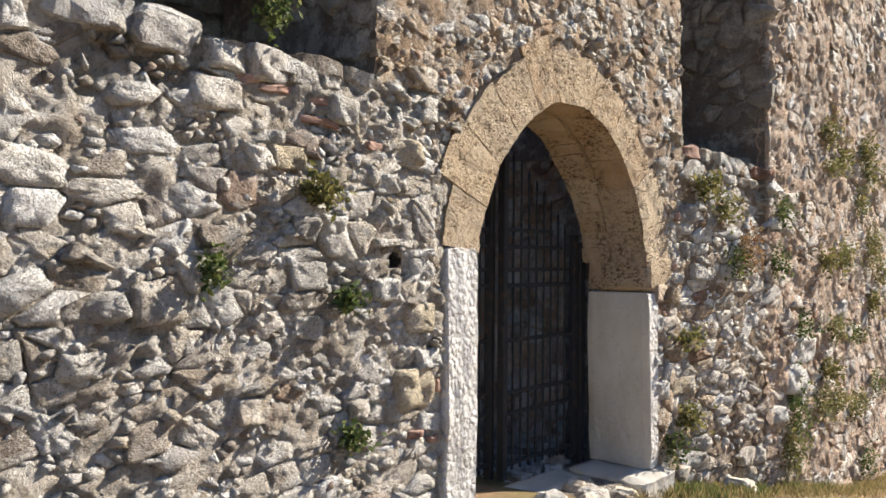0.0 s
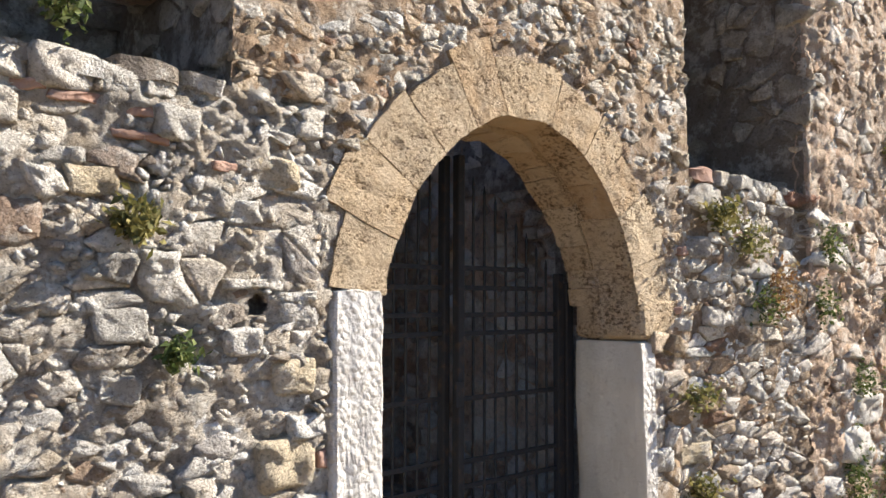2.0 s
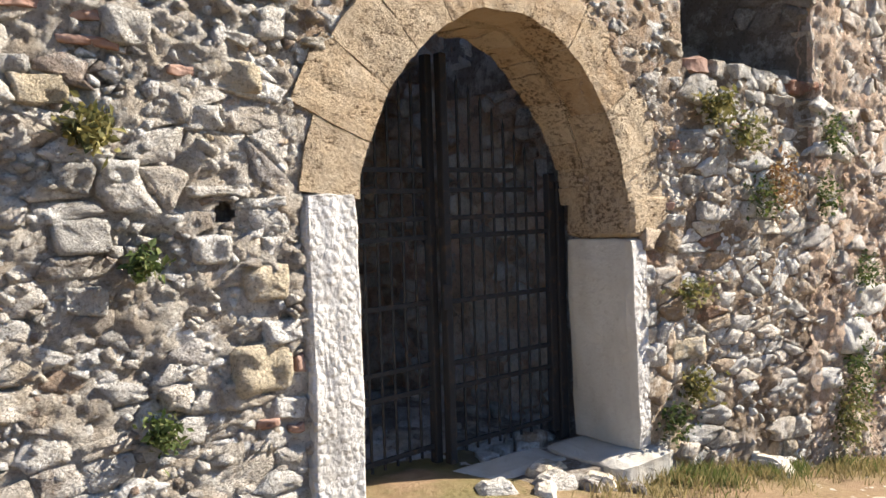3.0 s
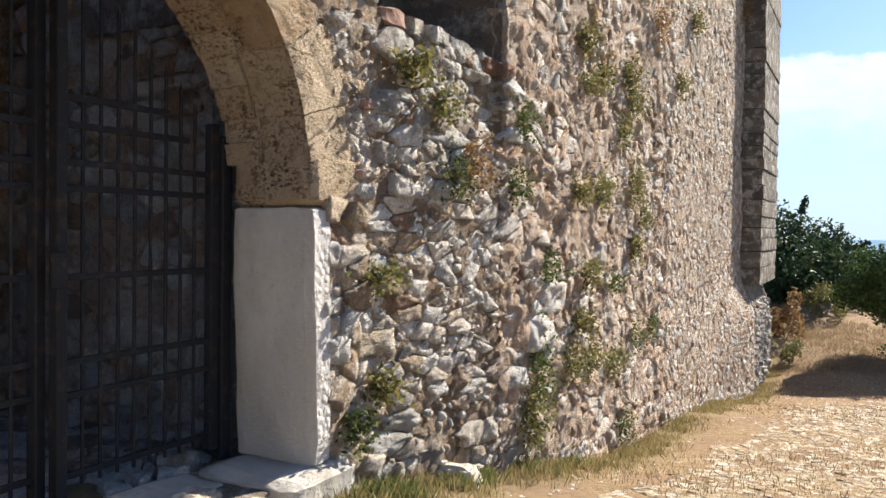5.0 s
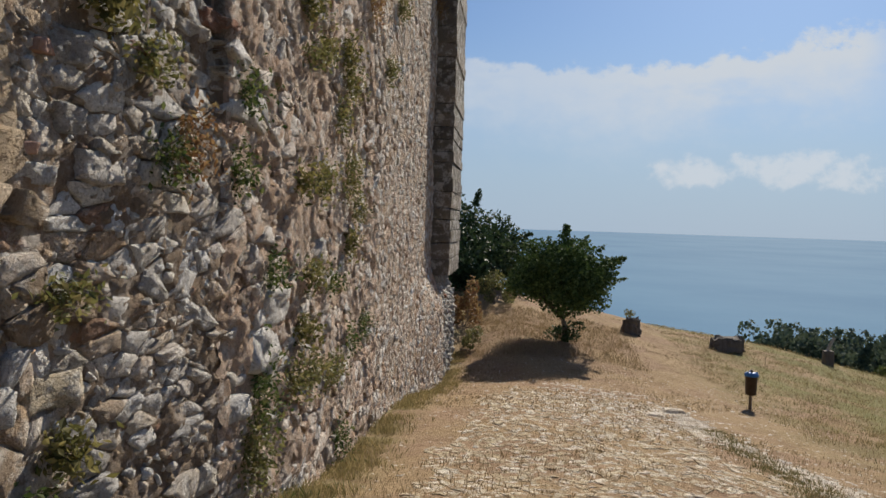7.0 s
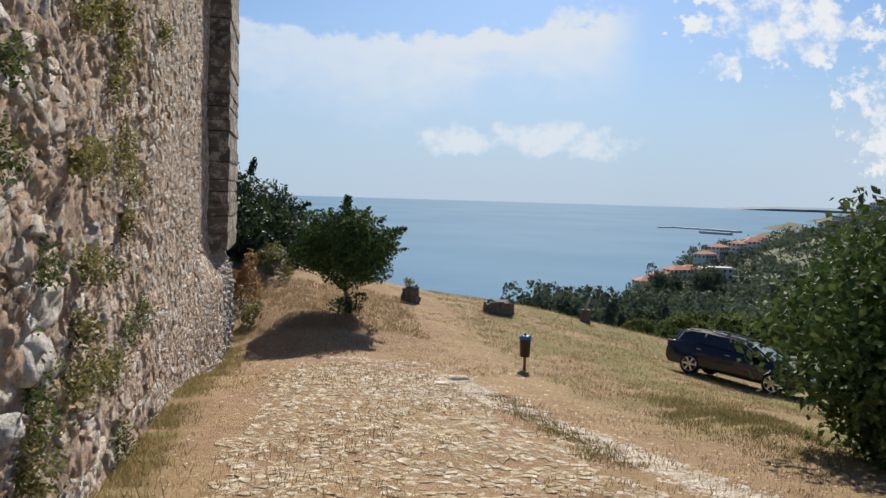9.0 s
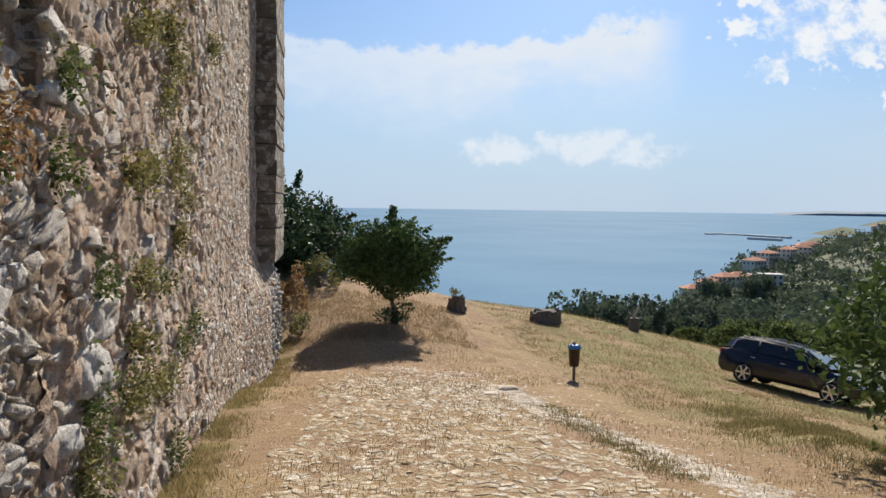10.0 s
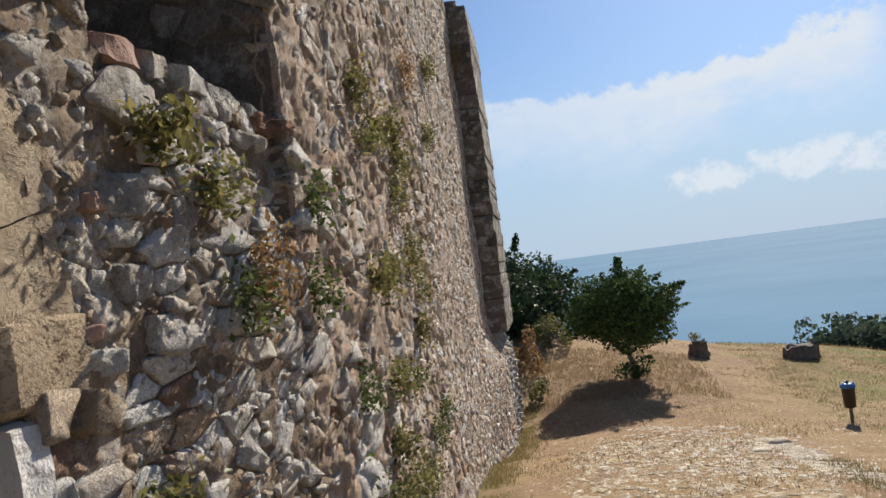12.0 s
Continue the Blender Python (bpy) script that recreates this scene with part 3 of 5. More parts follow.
wall_relief("mortar_face", 9.5, 17.75, -3.4, 8.6, 0.08, M_MORTAR_WARM, 0.03, WALL, 0.45)
wall_relief("mortar_face", 17.7, 21.2, -3.4, 0.36, 0.10, M_MORTAR_WARM, 0.04, WALL)

# ---- rubble ----


def voronoi_cells(u0, u1, v0, v1, w, h, rnd, drop=0.24, extra=0.22):
    """Irregular cells about w wide and h high that fill the strip, as (centre, corners)."""
    pts, hashed = [], {}
    rows, cols = int((v1 - v0) / h) + 3, int((u1 - u0) / w) + 3
    for r in range(-1, rows):
        for c in range(-1, cols):
            if rnd.random() < drop + 0.35 * fbm(c * 0.22, r * 0.22, u0, 2):
                continue
            p = [(c + 0.5 * (r % 2) + rnd.uniform(-0.42, 0.42), r + 0.5 + rnd.uniform(-0.40, 0.40))]
            if rnd.random() < extra:
                p.append((p[0][0] + rnd.uniform(0.3, 0.6), p[0][1] + rnd.uniform(-0.4, 0.4)))
            for q in p:
                hashed.setdefault((math.floor(q[0]), math.floor(q[1])), []).append(len(pts))
                pts.append(q)
    out = []
    for i, (px, py) in enumerate(pts):
        poly = [(px - 1.5, py - 1.4), (px + 1.5, py - 1.4), (px + 1.5, py + 1.4), (px - 1.5, py + 1.4)]
        ci, cj = math.floor(px), math.floor(py)
        for di in range(-2, 3):
            for dj in range(-2, 3):
                for k in hashed.get((ci + di, cj + dj), ()):
                    if k == i:
                        continue
                    qx, qy = pts[k]
                    nx, ny = qx - px, qy - py
                    lim = nx * (px + qx) / 2 + ny * (py + qy) / 2
                    s = [nx * x + ny * y - lim for x, y in poly]
                    if max(s) <= 0:
                        continue
                    cut = []
                    for a in range(len(poly)):
                        b = (a + 1) % len(poly)
                        if s[a] <= 0:
                            cut.append(poly[a])
                        if (s[a] < 0 < s[b]) or (s[b] < 0 < s[a]):
                            t = s[a] / (s[a] - s[b])
                            cut.append((poly[a][0] + t * (poly[b][0] - poly[a][0]), poly[a][1] + t * (poly[b][1] - poly[a][1])))
                    poly = cut
                    if len(poly) < 3:
                        break
        if len(poly) < 3:
            continue
        cx, cy = sum(p[0] for p in poly) / len(poly), sum(p[1] for p in poly) / len(poly)
        if not (u0 <= u0 + cx * w <= u1 and v0 <= v0 + cy * h <= v1):
            continue
        out.append(((u0 + cx * w, v0 + cy * h), [(u0 + x * w, v0 + y * h) for x, y in poly]))
    return out


def rubble(place, u0, u1, v0, v1, w, h, rnd, inside=None, gap=0.10, out=(0.01, 0.06), skip=0.0, fine=True, crag=0.16, flat=False, drop=0.24):
    """Stones as (centre, vertices, faces). place(u, v, p) gives the point p metres proud of the surface."""
    stones = []
    for (cu, cv), poly in voronoi_cells(u0, u1, v0, v1, w, h, rnd, drop):
        if rnd.random() < skip or (inside and not inside(cu, cv)):
            continue
        if fine:
            ring = []
            for a in range(len(poly)):
                p, q = poly[a], poly[(a + 1) % len(poly)]
                ring += [(p[0] * f + q[0] * (1 - f), p[1] * f + q[1] * (1 - f)) for f in (0.93, 0.52, 0.10)]
        else:
            ring = poly
        shrink = 1 - gap * rnd.uniform(0.7, 1.9)
        pts = []
        for u, v in ring:
            s = shrink * rnd.uniform(0.93, 1.02)
            if inside:
                while s > 0.25 and not inside(cu + (u - cu) * s, cv + (v - cv) * s):
                    s -= 0.12
            pts.append(((u - cu) * s, (v - cv) * s))
        size = math.sqrt(max(p[0] ** 2 + p[1] ** 2 for p in pts))
        if size < 0.012:
            continue
        pr = rnd.uniform(*out) * min(1.3, 0.45 + size / w) * (1.6 if rnd.random() < 0.10 else 0.85)
        tu, tv = rnd.uniform(-0.3, 0.3), rnd.uniform(-0.3, 0.3)
        n = len(pts)
        verts = []
        shape = ((1.0, -0.045), (1.0, 0.55), (0.92, 0.93), (0.48, 1.0)) if fine else ((1.0, -0.045), (0.985, 0.35), (0.66, 0.92))
        rings = len(shape)
        sd = rnd.uniform(0, 50)
        for k, (sc, hh) in enumerate(shape):
            for du, dv in pts:
                w1 = noise.noise_vector(Vector((du * 1.1 / w, dv * 1.1 / w, sd + k * 0.25)) * 1.6)
                w2 = noise.noise_vector(Vector((du, dv, sd)) * (38 / (w / 0.15)))
                j = 1 + ((w1.x * 1.3 + w2.x * 0.7) * crag if k else 0)
                p = hh if k == 0 else pr * hh * (1 + w1.z * crag * 3.0) + w2.z * crag * 0.085 * (w / 0.15) * (0.25 if flat else 1) + (0 if flat else (du * tu + dv * tv) * sc * 0.30)
                verts.append(place(cu + du * sc * j, cv + dv * sc * j, p))
        verts.append(place(cu + rnd.uniform(-0.1, 0.1) * size, cv + rnd.uniform(-0.1, 0.1) * size, pr * rnd.uniform(0.9, 1.15)))
        faces = []
        for k in range(rings - 1):
            for a in range(n):
                b = (a + 1) % n
                faces.append((k * n + a, k * n + b, (k + 1) * n + b, (k + 1) * n + a))
        faces += [((rings - 1) * n + a, (rings - 1) * n + (a + 1) % n, rings * n) for a in range(n)]
        soft = [flat or k >= n * (rings - 2) for k in range(len(faces))]
        stones.append(((cu, cv), verts, faces, soft))
    return stones


def joined(name, stones, mat, parent, label=""):
    vs, fs, smooth = [], [], []
    for _, v, f, soft in stones:
        o = len(vs)
        vs += v
        fs += [tuple(i + o for i in q) for q in f]
        smooth += soft
    ob = link_mesh(name, vs, fs, mat, parent, label, smooth)
    ob["kind"] = "stuff"
    return ob


def singles(name, stones, mat, parent):
    for _, v, f, soft in stones:
        c = Vector(v[-1])
        ob = link_mesh(name, [tuple(Vector(p) - c) for p in v], f, mat, parent, "", soft)
        ob.location = c


def on_wall(u, v, p):
    return (u, face_y(u, v) - p, v)


# large stones that stand out: place, width, height, kind (grey, white, ochre, blue-grey)
BIG = [
    (-4.81, 1.68, 0.30, 0.13, "g"),
    (-4.51, 1.69, 0.29, 0.22, "g"),
    (-4.85, 1.44, 0.21, 0.12, "w"),
    (-4.56, 1.08, 0.20, 0.16, "g"),
    (-3.67, 1.80, 0.25, 0.15, "w"),
    (-3.11, 1.72, 0.21, 0.15, "w"),
    (-2.88, 1.13, 0.31, 0.28, "o"),
    (-4.52, 2.89, 0.30, 0.17, "g"),
    (-4.20, 2.85, 0.24, 0.15, "w"),
    (-3.94, 2.85, 0.29, 0.19, "g"),
    (-4.81, 2.89, 0.21, 0.12, "g"),
    (-3.45, 2.70, 0.22, 0.17, "w"),
    (-3.67, 1.53, 0.17, 0.13, "w"),
    (-4.00, 1.14, 0.22, 0.16, "g"),
    (-3.71, 2.85, 0.17, 0.12, "w"),
    (-3.53, 2.85, 0.15, 0.10, "g"),
    (-2.95, 2.52, 0.25, 0.16, "o"),
    (3.22, 0.56, 0.70, 0.34, "w"),
    (3.49, 0.86, 0.69, 0.30, "w"),
    (2.52, 0.23, 0.57, 0.19, "w"),
    (0.69, 0.74, 0.45, 0.17, "o"),
    (0.24, 0.74, 0.29, 0.18, "w"),
    (0.21, 1.34, 0.13, 0.16, "w"),
    (0.22, 1.02, 0.24, 0.12, "w"),
    (0.51, 1.73, 0.27, 0.10, "w"),
    (0.78, 2.00, 0.25, 0.15, "b"),
    (0.77, 2.34, 0.28, 0.18, "b"),
    (0.99, 1.79, 0.35, 0.17, "g"),
    (1.97, 2.71, 0.38, 0.09, "b"),
    (2.35, 2.83, 0.48, 0.14, "b"),
    (-4.24, 2.67, 0.30, 0.18, "g"),
    (-3.70, 2.05, 0.16, 0.14, "b"),
    (-3.52, 2.08, 0.17, 0.12, "w"),
    (-3.81, 2.41, 0.23, 0.13, "o"),
    (-4.23, 2.00, 0.20, 0.11, "g"),
    (-3.13, 2.32, 0.19, 0.12, "w"),
    (-2.83, 1.54, 0.26, 0.17, "o"),
    (-2.77, 1.30, 0.22, 0.14, "w"),
    (-2.74, 0.90, 0.20, 0.11, "w"),
    (-3.30, 1.05, 0.18, 0.12, "g"),
    (-3.06, 1.985, 0.34, 0.05, "g"),
    (-2.84, 1.93, 0.24, 0.06, "w"),
    (-4.07, 2.77, 0.16, 0.05, "r"),
    (-3.88, 2.755, 0.24, 0.05, "r"),
    (-3.61, 2.62, 0.26, 0.05, "r"),
    (-3.60, 2.735, 0.17, 0.05, "r"),
    (-3.23, 2.53, 0.14, 0.05, "r"),
    (-2.68, 1.12, 0.07, 0.09, "r"),
    (-2.86, 0.84, 0.12, 0.05, "r"),
    (-2.70, 0.80, 0.09, 0.05, "r"),
    (0.60, 2.30, 0.22, 0.08, "r"),
    (1.30, 2.46, 0.26, 0.06, "r"),
    (0.44, 1.84, 0.16, 0.06, "r"),
]


def clear_of(x, z):
    return not in_opening(x, z, 0.40) and not in_hole(x, z) and not any(abs(x - a) < w * 0.5 and abs(z - b) < h * 0.5 and math.hypot((x - a) / w, (z - b) / h) < 0.46 for a, b, w, h, _ in BIG)


def plastered(x, z):
    """Bare patches of old bedding mortar, ragged at their edges."""
    return fbm(x * 0.8 + 9.0, z * 0.8, 2.0, 3) + 0.25 * fbm(x * 7, z * 7, 4.0, 2) > 0.24


def crumbled(x, z):
    """Where the old render hides most stones."""
    return fbm(x * 0.85 + 3.0, z * 0.85, 6.0, 3) > 0.16


RND = random.Random(5)
# dressed doorway --------------------------------------------------------
DOORWAY = empty("door_surround", "pointed doorway of ochre tuff blocks on worn marble jambs", "doorway", kind="structure")
part("jamb", rough_block(-2.635, -2.30, -0.055, 0.57, -0.25, 1.975, 0.02, 11, 0.016, 9, 1), M_PICKED, DOORWAY, "rough-picked white marble jamb")
bm = rough_block(0.0, 0.185, -0.05, 0.57, 0.08, 1.615, 0.02, 9, 0.010, 8, 4)
for v in bm.verts:
    v.co.x += 0.045 * step(1.5, 0.1, v.co.z) * (1 if v.co.x < 0.1 else 0.6)
right = part("jamb", bm, M_MARBLE, DOORWAY, "smooth grey marble jamb with a rough front edge")
right.data.materials.append(M_PICKED)
for f in right.data.polygons:
    f.material_index = 1 if f.normal.y < -0.6 else 0
bm = rough_block(-0.012, 0.52, -0.045, 0.565, 1.622, 1.93, 0.03, 7, 0.014, 7, 9)
for v in bm.verts:
    if v.co.x > 0.2:
        v.co.z += 0.16 * step(0.22, 0.55, v.co.x) * (1.93 - v.co.z) / 0.31
part("impost", bm, M_TUFF, DOORWAY, "worn tuff impost block")
part("threshold", rough_block(-0.28, 0.34, -0.16, 0.60, -0.16, 0.075, 0.035, 6, 0.02, 6, 12), M_MARBLE, DOORWAY, "grey stone footing slab")
part("threshold", rough_block(-2.62, -0.29, 0.30, 0.66, -0.2, 0.06, 0.03, 6, 0.03, 5, 15), M_MARBLE, DOORWAY, "worn stone sill")


def voussoir(cx, sign, a0, a1, r0, r1, y0, y1, seed, joint=0.006):
    """One wedge block of the arch; angles from the springing line."""
    bm = rough_block(0, 1, 0, 1, 0, 1, 0.006, 6, 0.0, 1, seed)
    for v in bm.verts:
        u, w, t = v.co
        a, r = a0 + (a1 - a0) * (joint + u * (1 - 2 * joint)), r0 + (r1 - r0) * w
        p = Vector((cx + sign * r * math.cos(a), y0 + (y1 - y0) * t, ARC_Z + r * math.sin(a)))
        p.z -= 0.05 * math.exp(-((p.x - APEX_X) / 0.15) ** 2)
        v.co = p + noise.noise_vector(p * 7 + Vector((seed * 0.05, 0, 0))) * 0.012 + noise.noise_vector(p * 25) * 0.006
    return part("voussoir", bm, M_TUFF, DOORWAY)


for cx, sign, start in ((ARC_LX, -1, math.asin((1.93 - ARC_Z) / ARC_R)), (ARC_RX, 1, math.asin((1.87 - ARC_Z) / ARC_R))):
    end = math.acos((APEX_X - cx) * sign / ARC_R) + (0.055 if sign < 0 else 0.03)
    cuts = [start]
    for k in range(6):
        cuts.append(start + (end - start) * ((k + 1) / 6 + (RND.uniform(-0.03, 0.03) if k < 5 else 0)))
    for k in range(6):
        depth = RND.uniform(0.24, 0.36)
        thick = RND.uniform(0.32, 0.48) + (0.04 if sign < 0 else -0.02)
        voussoir(cx, sign, cuts[k], cuts[k + 1], ARC_R, ARC_R + thick, -0.03, depth, k * 3.7 + sign)
        mid = (cuts[k] + cuts[k + 1]) / 2
        for a, b in ((cuts[k], mid), (mid, cuts[k + 1])):
            voussoir(cx, sign, a, b, ARC_R - 0.035 * min(1.0, k / 2) + RND.uniform(-0.008, 0.008), ARC_R + 0.3, depth + 0.008, 0.60, k * 5.1 + sign + a, 0.016)

bm = bmesh.new()
for cx, sign in ((ARC_LX, -1), (ARC_RX, 1)):
    end = math.acos((APEX_X - cx) * sign / ARC_R) + 0.03
    for k in range(10):
        a, b = 0.14 + (end - 0.14) * k / 10, 0.14 + (end - 0.14) * (k + 1) / 10
        q = [bm.verts.new((cx + sign * r * math.cos(t), y, ARC_Z + r * math.sin(t) - 0.05 * math.exp(-((cx + sign * r * math.cos(t) - APEX_X) / 0.15) ** 2))) for y in (-0.012, 0.58) for r, t in ((ARC_R + 0.012, a), (ARC_R + 0.012, b), (ARC_R + 0.36, b), (ARC_R + 0.36, a))]
        for f in ((0, 1, 2, 3), (7, 6, 5, 4), (0, 4, 5, 1), (2, 6, 7, 3)):
            bm.faces.new([q[i] for i in f])
part("joint_mortar", bm, M_MORTAR_WARM, DOORWAY)

# iron gate ----------------------------------------------------------------
GATE_Y = 0.66


def gate_top(f):
    return 2.86 - 0.80 * f ** 1.35


def gate_leaf(width, m, label, nbars):
    g = empty("iron_gate", label, "gate", m, "leaves of the gate")
    part("stile", box(0, 0.07, -0.03, 0.03, 0.12, 2.12, 0.006), M_IRON, g)
    part("stile", box(width - 0.06, width, -0.035, 0.035, 0.10, 2.93, 0.006), M_IRON, g)
    for z in (0.22, 0.63, 0.80, 1.23, 1.68, 1.81):
        part("rail", box(0.06, width - 0.05, -0.012, 0.012, z - 0.017, z + 0.017, 0.003), M_IRON, g)
    for z, f in ((2.00, 0.80), (2.14, 0.66)):
        part("rail", box(width * (1 - f), width - 0.05, -0.012, 0.012, z - 0.017, z + 0.017, 0.003), M_IRON, g)
    for k in range(nbars):
        x = 0.07 + (width - 0.13) * (k + 1) / (nbars + 1)
        top = gate_top(1 - x / width)
        part("bar", tube([(x, 0, 0.16), (x, 0, top - 0.05), (x, 0, top)], [0.010, 0.010, 0.002], 8), M_IRON, g)
    return g


leaf_r = gate_leaf(1.12, Matrix.Translation((-0.04, GATE_Y, 0.0)) @ Matrix.Diagonal((-1, 1, 1, 1)), "dark iron bar gate leaf, closed", 8)
leaf_l = gate_leaf(1.12, pose(-2.27, GATE_Y + 0.02, 0.0, 0, 0, 4), "dark iron bar gate leaf, standing slightly ajar", 8)
gf = empty("gate_frame", "dark iron frame fixed behind the stone jambs", "gate frame")
part("post", box(-0.035, 0.05, GATE_Y - 0.05, GATE_Y + 0.03, 0.05, 2.05, 0.008), M_IRON, gf)
part("post", box(-2.36, -2.28, GATE_Y - 0.05, GATE_Y + 0.03, 0.05, 2.05, 0.008), M_IRON, gf)
part("lock_box", box(-1.20, -1.12, GATE_Y - 0.055, GATE_Y - 0.037, 1.18, 1.36, 0.005), M_IRON, gf)

# buttress at the far corner ---------------------------------------------
BUT = empty("buttress", "narrow stone pilaster of squared blocks at the wall's corner", "buttress", kind="structure")
zb, k = 0.22, 0
while zb < 8.25:
    hb = RND.uniform(0.26, 0.44)
    j = RND.uniform(-0.008, 0.008)
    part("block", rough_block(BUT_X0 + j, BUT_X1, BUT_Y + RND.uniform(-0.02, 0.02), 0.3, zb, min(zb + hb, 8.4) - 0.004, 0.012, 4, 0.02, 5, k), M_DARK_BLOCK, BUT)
    zb += hb
    k += 1
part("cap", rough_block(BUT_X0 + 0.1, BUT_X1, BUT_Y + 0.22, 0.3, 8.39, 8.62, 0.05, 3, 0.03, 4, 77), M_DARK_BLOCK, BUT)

# ---- the rubble faces, pieces last in each wall ----


def plain_panel(origin, right, up, nrm):
    o, r, q, n = Vector(origin), Vector(right), Vector(up), Vector(nrm)

    def place(u, v, p):
        return tuple(o + r * u + q * v + n * (p + 0.03 * fbm(u * 1.5, v * 1.5, 2.0)))
    return place


R1 = random.Random(11)
left_low = rubble(on_wall, -9.0, -2.62, -0.9, 2.94, 0.20, 0.115, R1, lambda x, z: clear_of(x, z) and not (crumbled(x, z) and fbm(x * 9, z * 9, 1.0, 1) > -0.15), 0.03, (0.010, 0.042), 0.16, crag=0.11)
near_left = [s for s in left_low if -3.35 < s[0][0]]
rest_left = [s for s in left_low if s[0][0] <= -3.35]
joined("rubble", rest_left, M_GREY, WALL, "weathered grey rubble stones in crumbling mortar")
over = rubble(on_wall, -3.18, 0.70, 1.9, 5.6, 0.17, 0.09, R1, lambda x, z: clear_of(x, z) and (z > SILL or x > -2.62), 0.02, (0.004, 0.022), 0.20, crag=0.15)
joined("rubble", over, M_OCHRE, WALL, "flat ochre rubble stones bedded in warm mortar")
right_jamb = rubble(on_wall, 0.19, 0.70, -0.9, 1.9, 0.26, 0.15, R1, clear_of, 0.03, (0.02, 0.055), 0.04, crag=0.09)
infill = rubble(on_wall, 0.70, 2.33, -1.6, 1.2, 0.24, 0.115, R1, lambda x, z: clear_of(x, z) and not plastered(x, z), 0.03, (0.012, 0.042), 0.05, crag=0.10)
infill += rubble(on_wall, 0.70, 2.33, 1.2, 2.88, 0.27, 0.13, R1, clear_of, 0.03, (0.014, 0.036), 0.03, crag=0.09)
near_infill = [s for s in infill if s[0][1] > 1.75]
joined("rubble", [s for s in infill if s[0][1] <= 1.75], M_OCHRE, WALL, "grey and tan rubble stones with weeds between")
mid_right = rubble(on_wall, 2.33, 9.5, -2.4, 6.5, 0.27, 0.135, R1, lambda x, z: clear_of(x, z) and not plastered(x, z), 0.02, (0.008, 0.046), 0.12, crag=0.12)
joined("rubble", mid_right, M_PINK, WALL, "small pinkish grey rubble stones")
far_right = rubble(on_wall, 9.5, 17.7, -3.3, 8.5, 0.18, 0.10, R1, None, 0.02, (0.004, 0.026), 0.12, fine=False, crag=0.15)
joined("rubble", far_right, M_PINK, WALL, "small pinkish grey rubble stones")
base_end = rubble(on_wall, 17.7, 21.1, -3.3, 0.34, 0.15, 0.12, R1, None, 0.10, (0.0, 0.07), 0.05, fine=False, crag=0.22)
joined("rubble", base_end, M_BLUE, WALL, "grey rubble of the battered corner base")



def chips(x0, x1, z0, z1, mat, skip):
    joined("rubble", rubble(on_wall, x0, x1, z0, z1, 0.062, 0.046, R1, clear_of, 0.05, (0.010, 0.036), skip, fine=False, crag=0.16), mat, WALL, "small stone chips packed in the mortar")


chips(-6.8, -2.62, -0.5, 2.9, M_GREY, 0.48)
chips(-3.1, 0.7, 2.0, 4.6, M_OCHRE, 0.75)
chips(0.2, 2.33, -1.0, 2.85, M_OCHRE, 0.72)
chips(2.33, 6.5, -1.8, 4.6, M_PINK, 0.93)


def big_stone(x, z, w, h, kind):
    corners = []
    for cx, cz in ((-1, -1), (1, -1), (1, 1), (-1, 1)):
        f, g = R1.uniform(0.10, 0.42), R1.uniform(0.10, 0.42)
        one, two = (cx * (1 - f), cz * R1.uniform(0.86, 1.04)), (cx * R1.uniform(0.88, 1.04), cz * (1 - g))
        corners += [two, one] if cx * cz > 0 else [one, two]
    ring = []
    for p, q in zip(corners, corners[1:] + corners[:1]):
        ring += [(p[0] + (q[0] - p[0]) * f, p[1] + (q[1] - p[1]) * f) for f in (0.0, 0.35, 0.7)]
    n = len(ring)
    sd, pr = R1.uniform(0, 90), min(0.085, 0.03 + 0.12 * min(w, h))
    tu, tv = R1.uniform(-0.22, 0.22), R1.uniform(-0.22, 0.22)
    vs, fs = [], []
    shape = ((1.0, -0.05), (1.0, 0.35), (0.95, 0.78), (0.80, 0.96), (0.55, 1.0), (0.28, 1.0))
    for sc, hh in shape:
        for a, b in ring:
            du, dv = a * w / 2 * sc, b * h / 2 * sc
            e = noise.noise_vector(Vector((du * 10, dv * 10, sd)))
            e2 = noise.noise_vector(Vector((du * 32, dv * 32, sd + hh)))
            p = hh if hh < 0 else pr * hh * (1 + e.z * 0.8) + e2.z * 0.010 + (du * tu + dv * tv) * hh
            vs.append(on_wall(x + du + e.x * 0.022 + e2.x * 0.007, z + dv + e.y * 0.022 + e2.y * 0.007, p))
    vs.append(on_wall(x, z, pr))
    for r in range(len(shape) - 1):
        fs += [(r * n + k, r * n + (k + 1) % n, (r + 1) * n + (k + 1) % n, (r + 1) * n + k) for k in range(n)]
    m = len(shape) - 1
    fs += [(m * n + k, m * n + (k + 1) % n, (m + 1) * n) for k in range(n)]
    mat = {"g": M_GREY, "w": M_WHITE, "o": M_YELLOW, "b": M_BLUE, "r": M_BRICK}[kind]
    link_mesh("stone", vs, fs, mat, WALL, {"g": "large grey limestone block", "w": "large white limestone block", "o": "large yellowish limestone block", "b": "large blue-grey limestone block", "r": "broken red tile bedded in mortar"}[kind], [k >= n * 2 for k in range(len(fs))])


M_BRICK = simple("old_red_brick", (0.26, 0.15, 0.11), (0.37, 0.25, 0.20), 9, 0.95, bump=0.7, bscale=30, bdist=0.02)
M_WHITE = stone_mat("white_limestone", [(0, (0.74, 0.71, 0.66)), (1, (0.84, 0.82, 0.78))], lichen=0.2)
